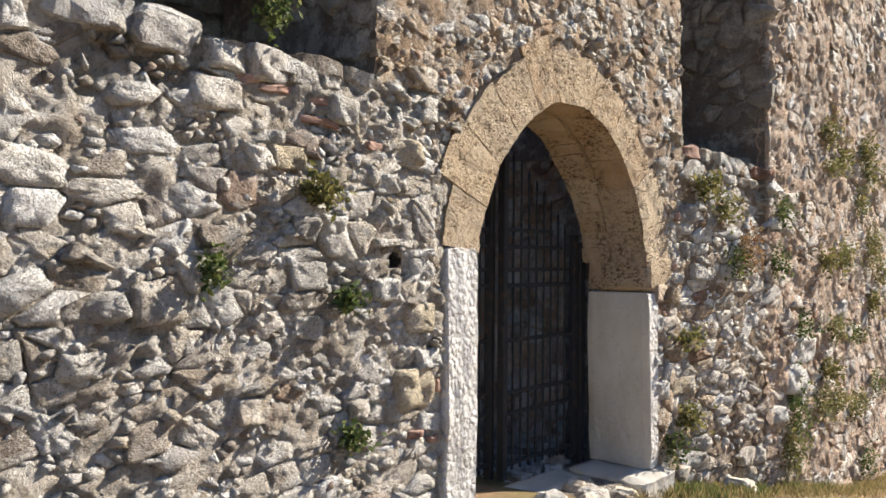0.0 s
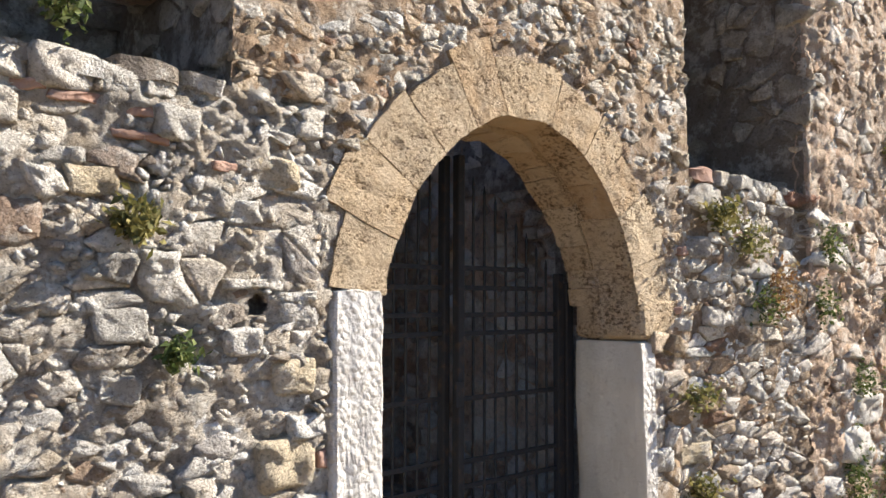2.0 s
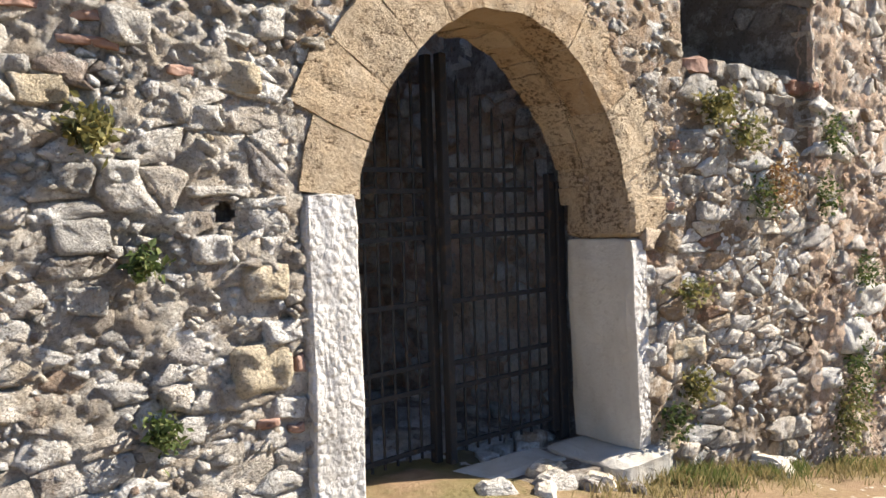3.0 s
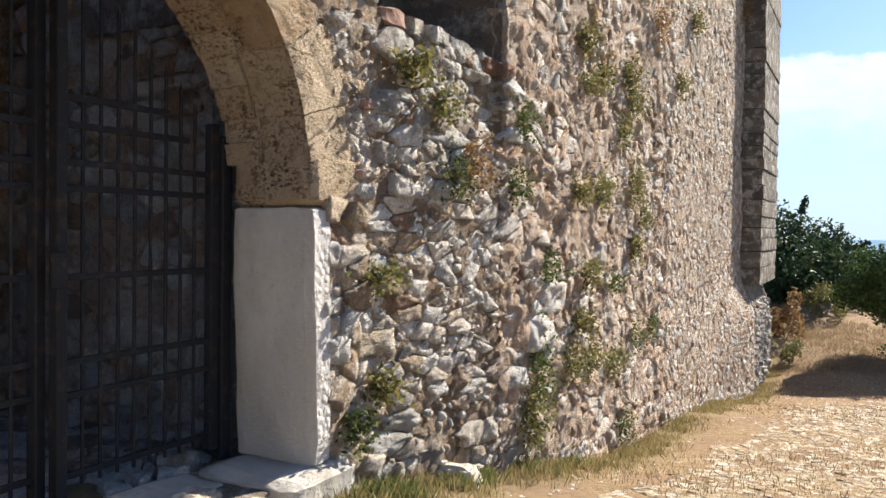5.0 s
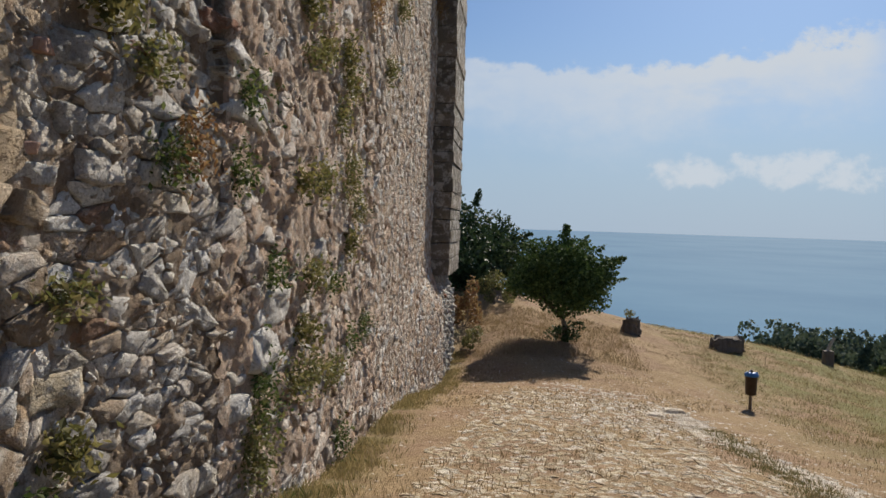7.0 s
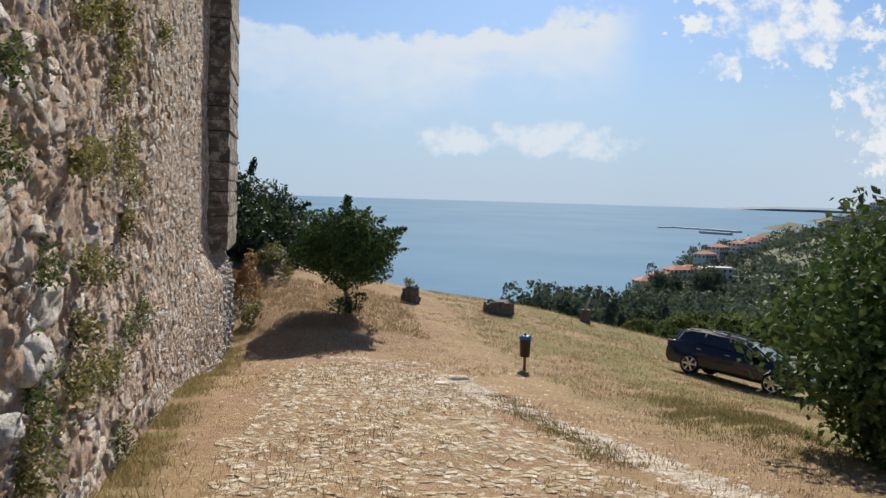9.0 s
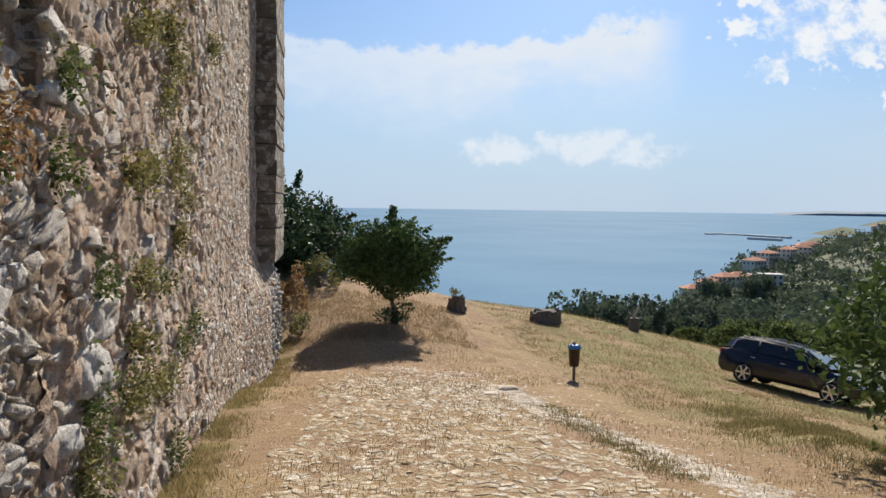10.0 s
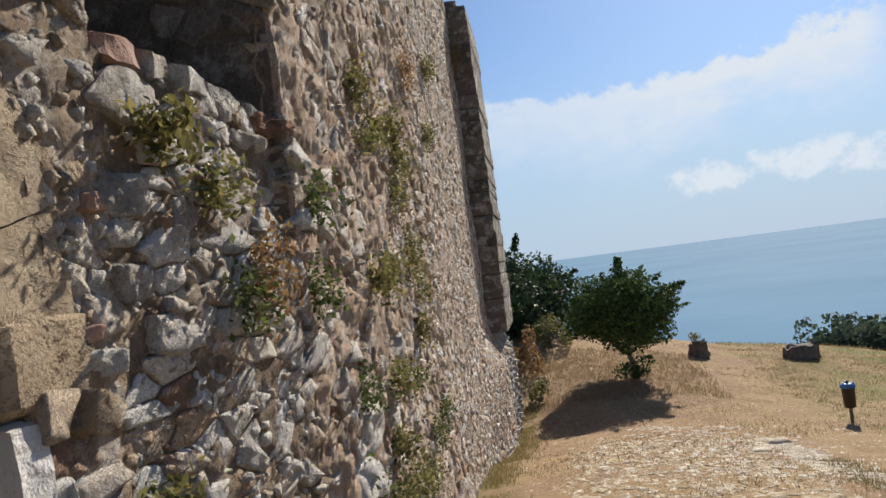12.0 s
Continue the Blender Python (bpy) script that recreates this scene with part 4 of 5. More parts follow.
M_YELLOW = stone_mat("yellow_limestone", [(0, (0.66, 0.55, 0.39)), (1, (0.74, 0.64, 0.48))], lichen=0.3)
for q in BIG:
    big_stone(*q)

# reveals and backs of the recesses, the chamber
# darker stone: the shade inside the recesses is put into its colour
M_SHADE_STONE = stone_mat("shade_toned_stone", [(0, (0.32, 0.285, 0.25)), (0.5, (0.46, 0.41, 0.35)), (1, (0.60, 0.55, 0.48))])
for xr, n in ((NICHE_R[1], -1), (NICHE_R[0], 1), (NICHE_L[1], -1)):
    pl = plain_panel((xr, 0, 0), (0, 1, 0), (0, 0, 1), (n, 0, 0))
    joined("rubble", rubble(pl, -0.20 if xr > 2 else 0.08, 1.6, SILL, 6.2, 0.24, 0.17, R1, None, 0.12, (0.0, 0.04), 0.35), M_SHADE_STONE, WALL)
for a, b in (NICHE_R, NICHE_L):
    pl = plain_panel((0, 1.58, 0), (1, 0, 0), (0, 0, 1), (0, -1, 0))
    joined("rubble", rubble(pl, a, b, SILL, 6.2, 0.26, 0.17, R1, None, 0.12, (0.0, 0.04), 0.25), M_SHADE_STONE, WALL)
pl = plain_panel((0, 3.28, 0), (1, 0, 0), (0, 0, 1), (0, -1, 0))
joined("rubble", rubble(pl, -3.2, 0.35, 0.0, 3.2, 0.22, 0.15, R1, None, 0.10, (0.01, 0.06), 0.06), M_PINK, WALL)
pl = plain_panel((0.345, 0, 0), (0, 1, 0), (0, 0, 1), (-1, 0, 0))
joined("rubble", rubble(pl, 0.9, 3.3, 0.0, 3.6, 0.22, 0.15, R1, None, 0.10, (0.01, 0.05), 0.06), M_PINK, WALL)
pl = plain_panel((0, 0, 0.025), (1, 0, 0), (0, 1, 0), (0, 0, 1))
joined("rubble", rubble(pl, -3.1, 0.3, 0.7, 3.3, 0.24, 0.17, R1, None, 0.10, (0.0, 0.05), 0.15), M_GREY, WALL)

# coping stones on the two parapets
for x0, x1, mat in ((-7.6, -3.2, M_GREY), (0.72, 2.31, M_BLUE)):
    x = x0
    while x < x1 - 0.08:
        w = min(R1.uniform(0.20, 0.44), x1 - x)
        h = R1.uniform(0.08, 0.17)
        y0 = face_y(x, SILL) - R1.uniform(0.02, 0.06)
        part("coping_stone", rough_block(x, x + w - 0.012, y0, y0 + R1.uniform(0.3, 0.5), SILL - 0.06, SILL + h - 0.05, 0.03, 5, 0.035, 7, x), M_BRICK if R1.random() < 0.08 else mat, WALL)
        x += w

# ---- vegetation helpers ----


def leaf_quads(centres, normals_up, size, rnd, vs, fs, aspect=0.55):
    for c in centres:
        d = Vector((rnd.uniform(-1, 1), rnd.uniform(-1, 1), rnd.uniform(-1, 1) + normals_up)).normalized()
        a = d.orthogonal().normalized()
        a.rotate(Matrix.Rotation(rnd.uniform(0, 6.28), 3, d))
        b = d.cross(a)
        s = size * rnd.uniform(0.6, 1.35)
        o = len(vs)
        vs += [tuple(c - a * s), tuple(c + b * s * aspect + d * s * 0.15), tuple(c + a * s), tuple(c - b * s * aspect + d * s * 0.15)]
        fs.append((o, o + 1, o + 2, o + 3))


def crown_points(centre, radii, n, lobes, rnd, low=-0.75, lobe_r=(0.28, 0.46)):
    """Points over a crown made of many overlapping clumps, with gaps between."""
    lob = []
    for _ in range(lobes):
        while True:
            p = Vector((rnd.uniform(-1, 1), rnd.uniform(-1, 1), rnd.uniform(low, 1)))
            if 0.3 < p.length < 0.92:
                break
        lob.append((p, rnd.uniform(*lobe_r)))
    pts = []
    for _ in range(n):
        p, r = rnd.choice(lob)
        d = Vector((rnd.gauss(0, 1), rnd.gauss(0, 1), rnd.gauss(0, 1))).normalized()
        q = p + d * r * rnd.uniform(0.45, 1.08) ** 0.6
        pts.append(Vector(centre) + Vector((q.x * radii[0], q.y * radii[1], q.z * radii[2])))
    return pts, [Vector(centre) + Vector((p.x * radii[0], p.y * radii[1], p.z * radii[2])) for p, _ in lob]


def tree(name, base, trunk_h, centre, radii, leaves, size, lobes, mat, rnd, label, trunk_r=0.09, low=-0.65, category="tree", sprigs=(), lobe_r=(0.28, 0.46)):
    t = empty(name, label, category, Matrix.Translation(base))
    pts, lob = crown_points(centre, radii, leaves, lobes, rnd, low, lobe_r)
    for top, n in sprigs:
        for k in range(n):
            f = rnd.random()
            pts.append(Vector(centre).lerp(Vector(top), 0.45 + 0.55 * f) + Vector((rnd.gauss(0, 1), rnd.gauss(0, 1), rnd.gauss(0, 0.6))) * 0.20 * (1.15 - f))
    vs, fs = [], []
    leaf_quads(pts, 0.35, size, rnd, vs, fs)
    link_mesh("crown", vs, fs, mat, t, "dense leafy crown")
    bm = bmesh.new()
    fork = Vector((rnd.uniform(-0.1, 0.1), rnd.uniform(-0.1, 0.1), trunk_h))
    tube([(0, 0, -0.15), (trunk_r * 0.3, 0, trunk_h * 0.5), tuple(fork)], [trunk_r * 1.4, trunk_r, trunk_r * 0.8], 10, bm)
    part("trunk", bm, M_BARK, t, smooth=True)
    for q in lob[::max(1, len(lob) // 7)][:7]:
        mid = fork.lerp(q, 0.5) + Vector((0, 0, 0.08))
        part("limb", tube([tuple(fork - Vector((0, 0, 0.05))), tuple(mid), tuple(q)], [trunk_r * 0.6, trunk_r * 0.35, trunk_r * 0.12], 6), M_BARK, t, smooth=True)
    return t


def on_ground(x, y, dz=0.0):
    return (x, y, ground_z(x, y) + dz)


R2 = random.Random(21)
R6 = random.Random(6)
ragged = [((R6.uniform(-1.2, 0.2), 1.75 * math.cos(q), 1.90 + 1.40 * math.sin(q)), 150) for q in (0.05, 0.45, 0.85, 1.2, 1.85, 2.25, 2.7, 3.1)]
tree("young_tree", on_ground(22.15, -3.8), 0.7, (0, 0.16, 1.88), (1.50, 1.45, 1.15), 26000, 0.056, 54, M_LEAF_DARK, random.Random(8),
     "small rounded dark green tree on the dry bank", 0.075, low=-0.7, sprigs=[((0, 0.05, 3.55), 520), ((-0.2, -1.72, 2.62), 480)] + ragged)
tree("oak_tree", on_ground(31.5, -0.7, -0.6), 0.9, (0, 0.6, 1.9), (3.0, 2.5, 2.3), 17000, 0.10, 56, M_LEAF_OAK, R2,
     "dark broad oak tree behind the wall's corner", 0.2, sprigs=(((0, 0.1, 4.7), 200), ((0, -2.2, 2.9), 200)))
tree("fig_tree", on_ground(6.7, -11.75), 0.9, (0.0, 0.62, 2.0), (2.4, 2.4, 2.0), 24000, 0.072, 56, M_LEAF_DARK, random.Random(77),
     "spreading leafy tree beside the slope", 0.16, low=-0.9, sprigs=(((-0.6, 2.0, 1.0), 200), ((0, -0.7, 4.5), 400)))
tree("shrub", on_ground(5.2, -9.3), 0.3, (0, 0, 0.7), (0.7, 0.8, 0.6), 900, 0.075, 12, M_LEAF_MID, R2, "low leafy shrub at the slope's edge", 0.03, category="shrub")


def bush(pos, r, n, size, mat, label, rnd, name="shrub", category="shrub"):
    b = empty(name, label, category, Matrix.Translation(pos))
    pts, lob = crown_points((0, 0, r[2] * 0.55), r, n, 9, rnd, -0.3)
    vs, fs = [], []
    leaf_quads(pts, 0.3, size, rnd, vs, fs)
    link_mesh("foliage", vs, fs, mat, b)
    for q in lob[:4]:
        part("stem", tube([(0, 0, -0.06), tuple(q * 0.5), tuple(q)], [0.02, 0.014, 0.006], 5), M_BARK, b)
    return b


bush(on_ground(24.2, -0.55), (0.8, 0.55, 1.0), 1300, 0.06, M_LEAF_RUST, "dry brown bush at the wall's corner", R2)
bush(on_ground(27.5, -1.5), (0.8, 0.7, 0.9), 1100, 0.06, M_LEAF_OLIVE, "grey-green bush by the oak", R2)
bush(on_ground(21.4, -0.95), (0.5, 0.35, 0.4), 520, 0.045, M_LEAF_OLIVE, "small grey-green shrub at the wall's foot", R2)
bush(on_ground(22.3, -3.9), (0.75, 0.6, 0.35), 700, 0.05, M_LEAF_OAK, "low growth round the tree's stem", R2)

# ---- wall plants: place on the wall, size, kind ----
KINDS = {"g": (M_LEAF_BRIGHT, "leafy green wall plant", 0.028), "d": (M_LEAF_MID, "dark green wall plant", 0.022),
         "o": (M_LEAF_OLIVE, "olive dry wall plant", 0.024), "r": (M_LEAF_RUST, "rust-brown dried wall plant", 0.022), "y": (M_LEAF_BRIGHT, "yellow-green wall plant", 0.030)}


def wall_plant(x, z, w, h, kind, rnd):
    mat, label, leaf = KINDS[kind]
    y = face_y(x, z) - 0.02
    p = empty("wall_plant", label + " rooted between stones", "plant", Matrix.Translation((x, y, z)), "plants on the wall")
    pts, w, h = [], w * (0.62 if kind in "dg" else 0.8), h * 0.85
    leaf = leaf if w < 0.6 else leaf * 1.5
    for _ in range(int(300 * max(0.7, w * h * 9))):
        a, b = rnd.gauss(0, 0.30), rnd.gauss(0, 0.33)
        pts.append(Vector((a * w, -abs(rnd.gauss(0.05, 0.06)) * (1 + w), b * h)))
    vs, fs = [], []
    leaf_quads(pts, 0.3, leaf, rnd, vs, fs)
    link_mesh("foliage", vs, fs, mat, p)
    bm = bmesh.new()
    for _ in range(5):
        q = rnd.choice(pts)
        tube([(0, 0.04, 0), (q.x * 0.4, q.y * 0.5, q.z * 0.5 + 0.02), tuple(q)], [0.006, 0.004, 0.002], 4, bm)
    part("stem", bm, M_BARK, p)


PLANTS = [
    (1.00, 2.61, 0.42, 0.23, "y"),
    (1.36, 2.40, 0.37, 0.25, "o"),
    (1.53, 1.88, 0.43, 0.33, "d"),
    (1.79, 2.01, 0.38, 0.46, "r"),
    (2.66, 2.41, 0.50, 0.35, "d"),
    (0.66, 1.19, 0.37, 0.18, "o"),
    (0.71, 0.45, 0.39, 0.25, "g"),
    (3.24, 1.16, 0.50, 0.28, "d"),
    (3.09, 0.21, 0.50, 0.57, "d"),
    (3.95, 0.19, 0.50, 0.37, "o"),
    (4.74, 0.11, 0.50, 0.35, "o"),
    (4.43, 3.53, 0.50, 0.34, "g"),
    (4.59, 3.10, 0.50, 0.23, "o"),
    (6.51, 3.48, 0.50, 0.43, "g"),
    (6.73, 3.21, 0.50, 0.43, "o"),
    (4.18, 1.89, 0.50, 0.27, "g"),
    (5.19, 1.96, 0.50, 0.42, "o"),
    (6.91, 2.12, 0.50, 0.58, "o"),
    (6.98, 1.26, 0.50, 0.36, "g"),
    (4.63, 1.03, 0.50, 0.34, "o"),
    (5.83, 0.90, 0.50, 0.26, "d"),
    (8.24, 4.54, 0.50, 0.51, "r"),
    (6.28, -0.98, 0.50, 0.42, "d"),
    (6.99, 0.09, 0.50, 0.37, "d"),
    (2.89, -0.16, 0.50, 0.56, "o"),
    (17.20, 6.99, 0.50, 0.60, "r"),
    (-3.64, 2.24, 0.26, 0.17, "g"),
    (-4.28, 1.83, 0.15, 0.16, "d"),
    (-3.44, 1.67, 0.18, 0.12, "d"),
    (-3.39, 0.92, 0.19, 0.15, "d"),
    (0.43, 0.23, 0.39, 0.26, "d"),
    (-3.96, 3.11, 0.22, 0.18, "d"),
    (5.74, -0.07, 0.50, 0.34, "o"),
    (8.15, 0.14, 0.50, 0.34, "d"),
    (2.55, 1.88, 0.30, 0.34, "d"),
    (9.79, 3.94, 0.45, 0.40, "o"),
    (11.12, 5.27, 0.50, 0.45, "o"),
    (5.20, 3.28, 0.35, 0.28, "g"),
    (6.20, 2.75, 0.40, 0.40, "o"),
    (7.60, 1.70, 0.40, 0.34, "o"),
    (4.30, 0.55, 0.40, 0.30, "g"),
]
for q in PLANTS:
    wall_plant(*q, R2)

# ---- grass ----


def blades(name, spots, mat, rnd, label, hgt=(0.06, 0.16), per=9, spread=0.07, width=0.006):
    vs, fs = [], []
    for x, y in spots:
        z = surf_z(x, y) - 0.01
        for _ in range(per):
            bx, by = x + rnd.gauss(0, spread), y + rnd.gauss(0, spread)
            a, h = rnd.uniform(0, 6.28), rnd.uniform(*hgt)
            lean = rnd.uniform(0.1, 0.6) * h
            dx, dy = math.cos(a), math.sin(a)
            o = len(vs)
            vs += [(bx - dy * width, by + dx * width, z), (bx + dy * width, by - dx * width, z), (bx + dx * lean * 0.4, by + dy * lean * 0.4, z + h * 0.6), (bx + dx * lean, by + dy * lean, z + h)]
            fs += [(o, o + 1, o + 2), (o, o + 2, o + 3)]
    return tagged(link_mesh(name, vs, fs, mat), label, "grass", kind="stuff")


R3 = random.Random(31)
foot = []
for _ in range(1900):
    x = R3.uniform(-1.8, 21)
    if fbm(x * 0.9, 3.0, 1.0, 3) < -0.3:
        continue
    foot.append((x, face_y(x, ground_z(x, 0)) - 0.03 - abs(R3.gauss(0, 0.26))))
blades("grass", [p for p in foot if not (-2.2 < p[0] < -0.4 and p[1] > -0.3)], M_GRASS_GREEN, R3, "mixed green and straw grass along the wall's foot", (0.04, 0.13), 8, 0.06, 0.005)
M_WALL_GRASS = leaf_mat("fresh_grass_blade", [(0, (0.06, 0.085, 0.025)), (0.5, (0.12, 0.15, 0.045)), (1, (0.26, 0.24, 0.10))], 0.7, 0.3)
near_foot = [(R3.uniform(0.1, 4.6), -0.16 - abs(R3.gauss(0, 0.15))) for _ in range(300)]
blades("grass", [p for p in near_foot if fbm(p[0] * 1.6, p[1] * 2, 5.0, 3) > -0.15], M_WALL_GRASS, R3, "fresh green grass tufts at the wall's foot", (0.04, 0.15), 12, 0.05, 0.004)
runnel = [(x, -5.62 - 0.1 * R3.random() + R3.gauss(0, 0.16)) for x in (R3.uniform(5.5, 11.5) for _ in range(520))]
blades("grass", runnel, M_WEED, R3, "low weeds beside the gravel runnel", (0.02, 0.08), 9, 0.08, 0.006)
dry = [(R3.uniform(-2, 30), R3.uniform(-16, -0.4)) for _ in range(9000)]
dry = [p for p in dry if fbm(p[0] * 0.35, p[1] * 0.35, 4) > -0.05]
blades("grass", dry, M_GRASS_DRY, R3, "short sun-bleached grass", (0.03, 0.10), 7, 0.10, 0.006)
meadow = [(R3.uniform(13, 34), R3.uniform(-22, -8)) for _ in range(4500)]
blades("grass", meadow, M_GRASS_GREEN, R3, "patchy green meadow grass", (0.04, 0.12), 7, 0.14, 0.008)
bank = [(10.0 + R3.gauss(0, 2.2), -9.55 + R3.gauss(0, 0.55)) for _ in range(2000)]
bank = [(x, y - 0.18 * (x - 10.0)) for x, y in bank if fbm(x * 1.1, y * 1.1, 8.0, 3) > -0.06]
blades("grass", bank, M_WEED, R3, "weedy green grass on the low bank", (0.03, 0.11), 10, 0.10, 0.007)
slope = [(R3.uniform(20, 27), R3.uniform(-6, -0.6)) for _ in range(1600)]
blades("grass", slope, M_GRASS_DRY, R3, "tall straw grass under the tree", (0.05, 0.15), 8, 0.10, 0.006)

# ---- path stones and gravel ----


def on_path(u, v, p):
    return (u, v, surf_z(u, v) + p)


def path_zone(x, y):
    lo = -5.35 + 0.35 * fbm(x * 0.5, 1.0, 2.0)
    hi = -1.15 + 0.4 * fbm(x * 0.6, 4.0, 2.0) - 0.1 * max(0, x - 7)
    return lo < y < hi and x < 14.5 + fbm(y, 2, 2) * 1.2


PATH = empty("pavement", "worn limestone path stones sunk in dry earth", "path", kind="structure")
R4 = random.Random(41)
cob = rubble(on_path, 0.5, 15.5, -6.0, -0.7, 0.135, 0.10, R4, path_zone, 0.06, (0.001, 0.009), 0.26, crag=0.07, flat=True)
near_cob = sorted(cob, key=lambda s: s[0][0])[:280]
ids = {id(s) for s in near_cob}
joined("path_stone", [s for s in cob if id(s) not in ids], M_COBBLE, PATH, "pale flat path stones")


def gravel_line(x):
    return lerp_table(x, [2.0, 4.4, 5.2, 8.5, 11.6, 13.8], [-6.3, -6.15, -6.05, -6.0, -5.5, -5.4])


def gravel(spots, size, rnd, name, label):
    vs, fs = [], []
    for x, y in spots:
        s = size * rnd.uniform(0.4, 1.5)
        c = Vector(on_path(x, y, 0.0))
        o = len(vs)
        for dx, dy, dz in ((1, 0, 0), (0.3, 0.9, 0), (-0.8, 0.6, 0), (-0.9, -0.5, 0), (0.2, -1, 0), (rnd.uniform(-0.3, 0.3), rnd.uniform(-0.3, 0.3), 0.30)):
            vs.append(tuple(c + Vector((dx * rnd.uniform(0.7, 1.2), dy * rnd.uniform(0.7, 1.2), dz)) * s))
        fs += [(o + a, o + (a + 1) % 5, o + 5) for a in range(5)]
    return tagged(link_mesh(name, vs, fs, M_GRAVEL), label, "gravel", kind="stuff")


gs = []
for _ in range(6500):
    x = R4.uniform(2.0, 14)
    gs.append((x, gravel_line(x) + R4.gauss(0, 0.16)))
gravel(gs, 0.038, R4, "gravel", "pale gravel washed along a shallow runnel")
gravel([(R4.uniform(1, 20), R4.uniform(-9, -0.6)) for _ in range(3200)], 0.022, R4, "pebbles", "scattered small pale stones on dry earth")
gravel([(R4.uniform(10, 16.5), R4.gauss(-4.3, 0.9)) for _ in range(900)], 0.05, R4, "pebbles", "loose rubble chips at the path's end")


def boulder(name, x, y, sx, sy, sz, mat, label, seed, category="stone", dz=0.0, rot=0, taper=0.3):
    low = min(sx, sy, sz)
    bm = rough_block(-sx / 2, sx / 2, -sy / 2, sy / 2, -0.08, sz, low * 0.3, 7, low * 0.28, 1.9 / max(sx, sy), seed)
    for v in bm.verts:
        v.co += noise.noise_vector(v.co * (6 / max(sx, sy)) + Vector((seed, 1, 2))) * low * 0.12
        if v.co.z > 0:
            v.co.x *= 1 - taper * v.co.z / sz
            v.co.y *= 1 - taper * v.co.z / sz
    ob = part(name, bm, mat)
    ob.matrix_world = pose(*on_ground(x, y, dz), 0, 0, rot)
    return tagged(ob, label, category)


boulder("stone", 13.8, -5.5, 0.35, 0.5, 0.08, M_GRAVEL, "flat pale stone at the path's edge", 3)
boulder("stone", 12.6, -4.9, 0.28, 0.4, 0.05, M_GRAVEL, "flat pale stone in the path", 5)
for i, (x, y, s) in enumerate(((-0.75, 0.05, 0.22), (-0.95, -0.05, 0.16), (-0.55, -0.12, 0.14), (-0.42, -0.05, 0.18), (-1.25, 0.1, 0.2), (-0.62, 0.25, 0.26), (-1.6, -0.2, 0.18), (1.55, -0.18, 0.3), (-0.3, -0.25, 0.12))):
    boulder("stone", x, y, s * 1.4, s * 0.9, s * 0.38, M_GRAVEL if i % 2 else M_GREY, "broken pale stone before the doorway", i * 2.3, rot=i * 40)

M_HOLE = simple("dark_socket", (0.02, 0.017, 0.014), (0.04, 0.03, 0.025), 30, 0.95)
for y, z, r in ((0.20, 0.66, 0.018), (0.25, 0.36, 0.016), (0.14, 1.32, 0.012)):
    part("socket", tube([(0.075, y, z), (0.0465 - 0.02 * step(0.1, 1.5, z), y, z)], [r, r * 1.1], 10), M_HOLE, DOORWAY, "small dark socket in the marble")

# ---- litter bin ----
M_BROWN = simple("dark_brown_plastic", (0.030, 0.020, 0.016), (0.05, 0.035, 0.028), 20, 0.5, bump=0.2)
M_BLUE_LID = simple("blue_plastic", (0.03, 0.14, 0.42), (0.05, 0.20, 0.52), 20, 0.45, bump=0.1)
M_WOOD = simple("grey_weathered_wood", (0.10, 0.085, 0.07), (0.20, 0.17, 0.14), 6, 0.9, bump=0.7, bscale=30, stretch=(1, 1, 0.15))


def lathe(profile, sides=20):
    bm = bmesh.new()
    rings = [[bm.verts.new((r * math.cos(2 * math.pi * k / sides), r * math.sin(2 * math.pi * k / sides), z)) for k in range(sides)] for r, z in profile]
    for a, b in zip(rings, rings[1:]):
        for k in range(sides):
            bm.faces.new((a[k], a[(k + 1) % sides], b[(k + 1) % sides], b[k]))
    bm.faces.new(rings[0][::-1])
    bm.faces.new(rings[-1])
    return bm


lb = empty("litter_bin", "dark brown litter bin with a blue lid on a post", "litter bin", Matrix.Translation(on_ground(17.05, -7.97)))
part("post", tube([(0, 0, -0.1), (0, 0, 0.95)], [0.04, 0.035], 10), M_WOOD, lb)
part("bucket", lathe([(0.10, 0.36), (0.125, 0.38), (0.145, 0.82), (0.155, 0.83)]), M_BROWN, lb, smooth=True)
lid = part("lid", lathe([(0.165, 0.815), (0.165, 0.86), (0.14, 0.90), (0.05, 0.915)]), M_BLUE_LID, lb, "blue plastic lid", smooth=True)
part("knob", lathe([(0.02, 0.91), (0.03, 0.95), (0.015, 0.98)], 10), M_BROWN, lid)
for a in (0, 2.1, 4.2):
    part("hinge", box(0.12 * math.cos(a) - 0.02, 0.12 * math.cos(a) + 0.02, 0.12 * math.sin(a) - 0.02, 0.12 * math.sin(a) + 0.02, 0.895, 0.935, 0.006), M_BLUE_LID, lid)

# ---- old stumps, ruin, post ----
boulder("ruined_masonry", 28.2, -10.3, 0.85, 1.15, 0.5, M_WOOD, "low lump of ruined masonry on the meadow's edge", 8, "ruin", taper=0.1)
boulder("stone", 28.5, -10.8, 0.4, 0.45, 0.52, M_WOOD, "broken grey stone by the ruin", 18, "stone", rot=20)
boulder("tree_stump", 26.7, -6.5, 0.55, 0.6, 0.55, M_WOOD, "cut grey tree stump in dry grass", 11, "tree stump", taper=0.0)
bush((26.9, -6.5, ground_z(26.9, -6.5) + 0.45), (0.35, 0.3, 0.3), 140, 0.045, M_LEAF_OLIVE, "wispy weed growing from the stump", R3, "weed", "weed")
pst = empty("broken_stand", "dark broken wooden stand with a leaning board", "post", Matrix.Translation(on_ground(30.7, -14.95)))
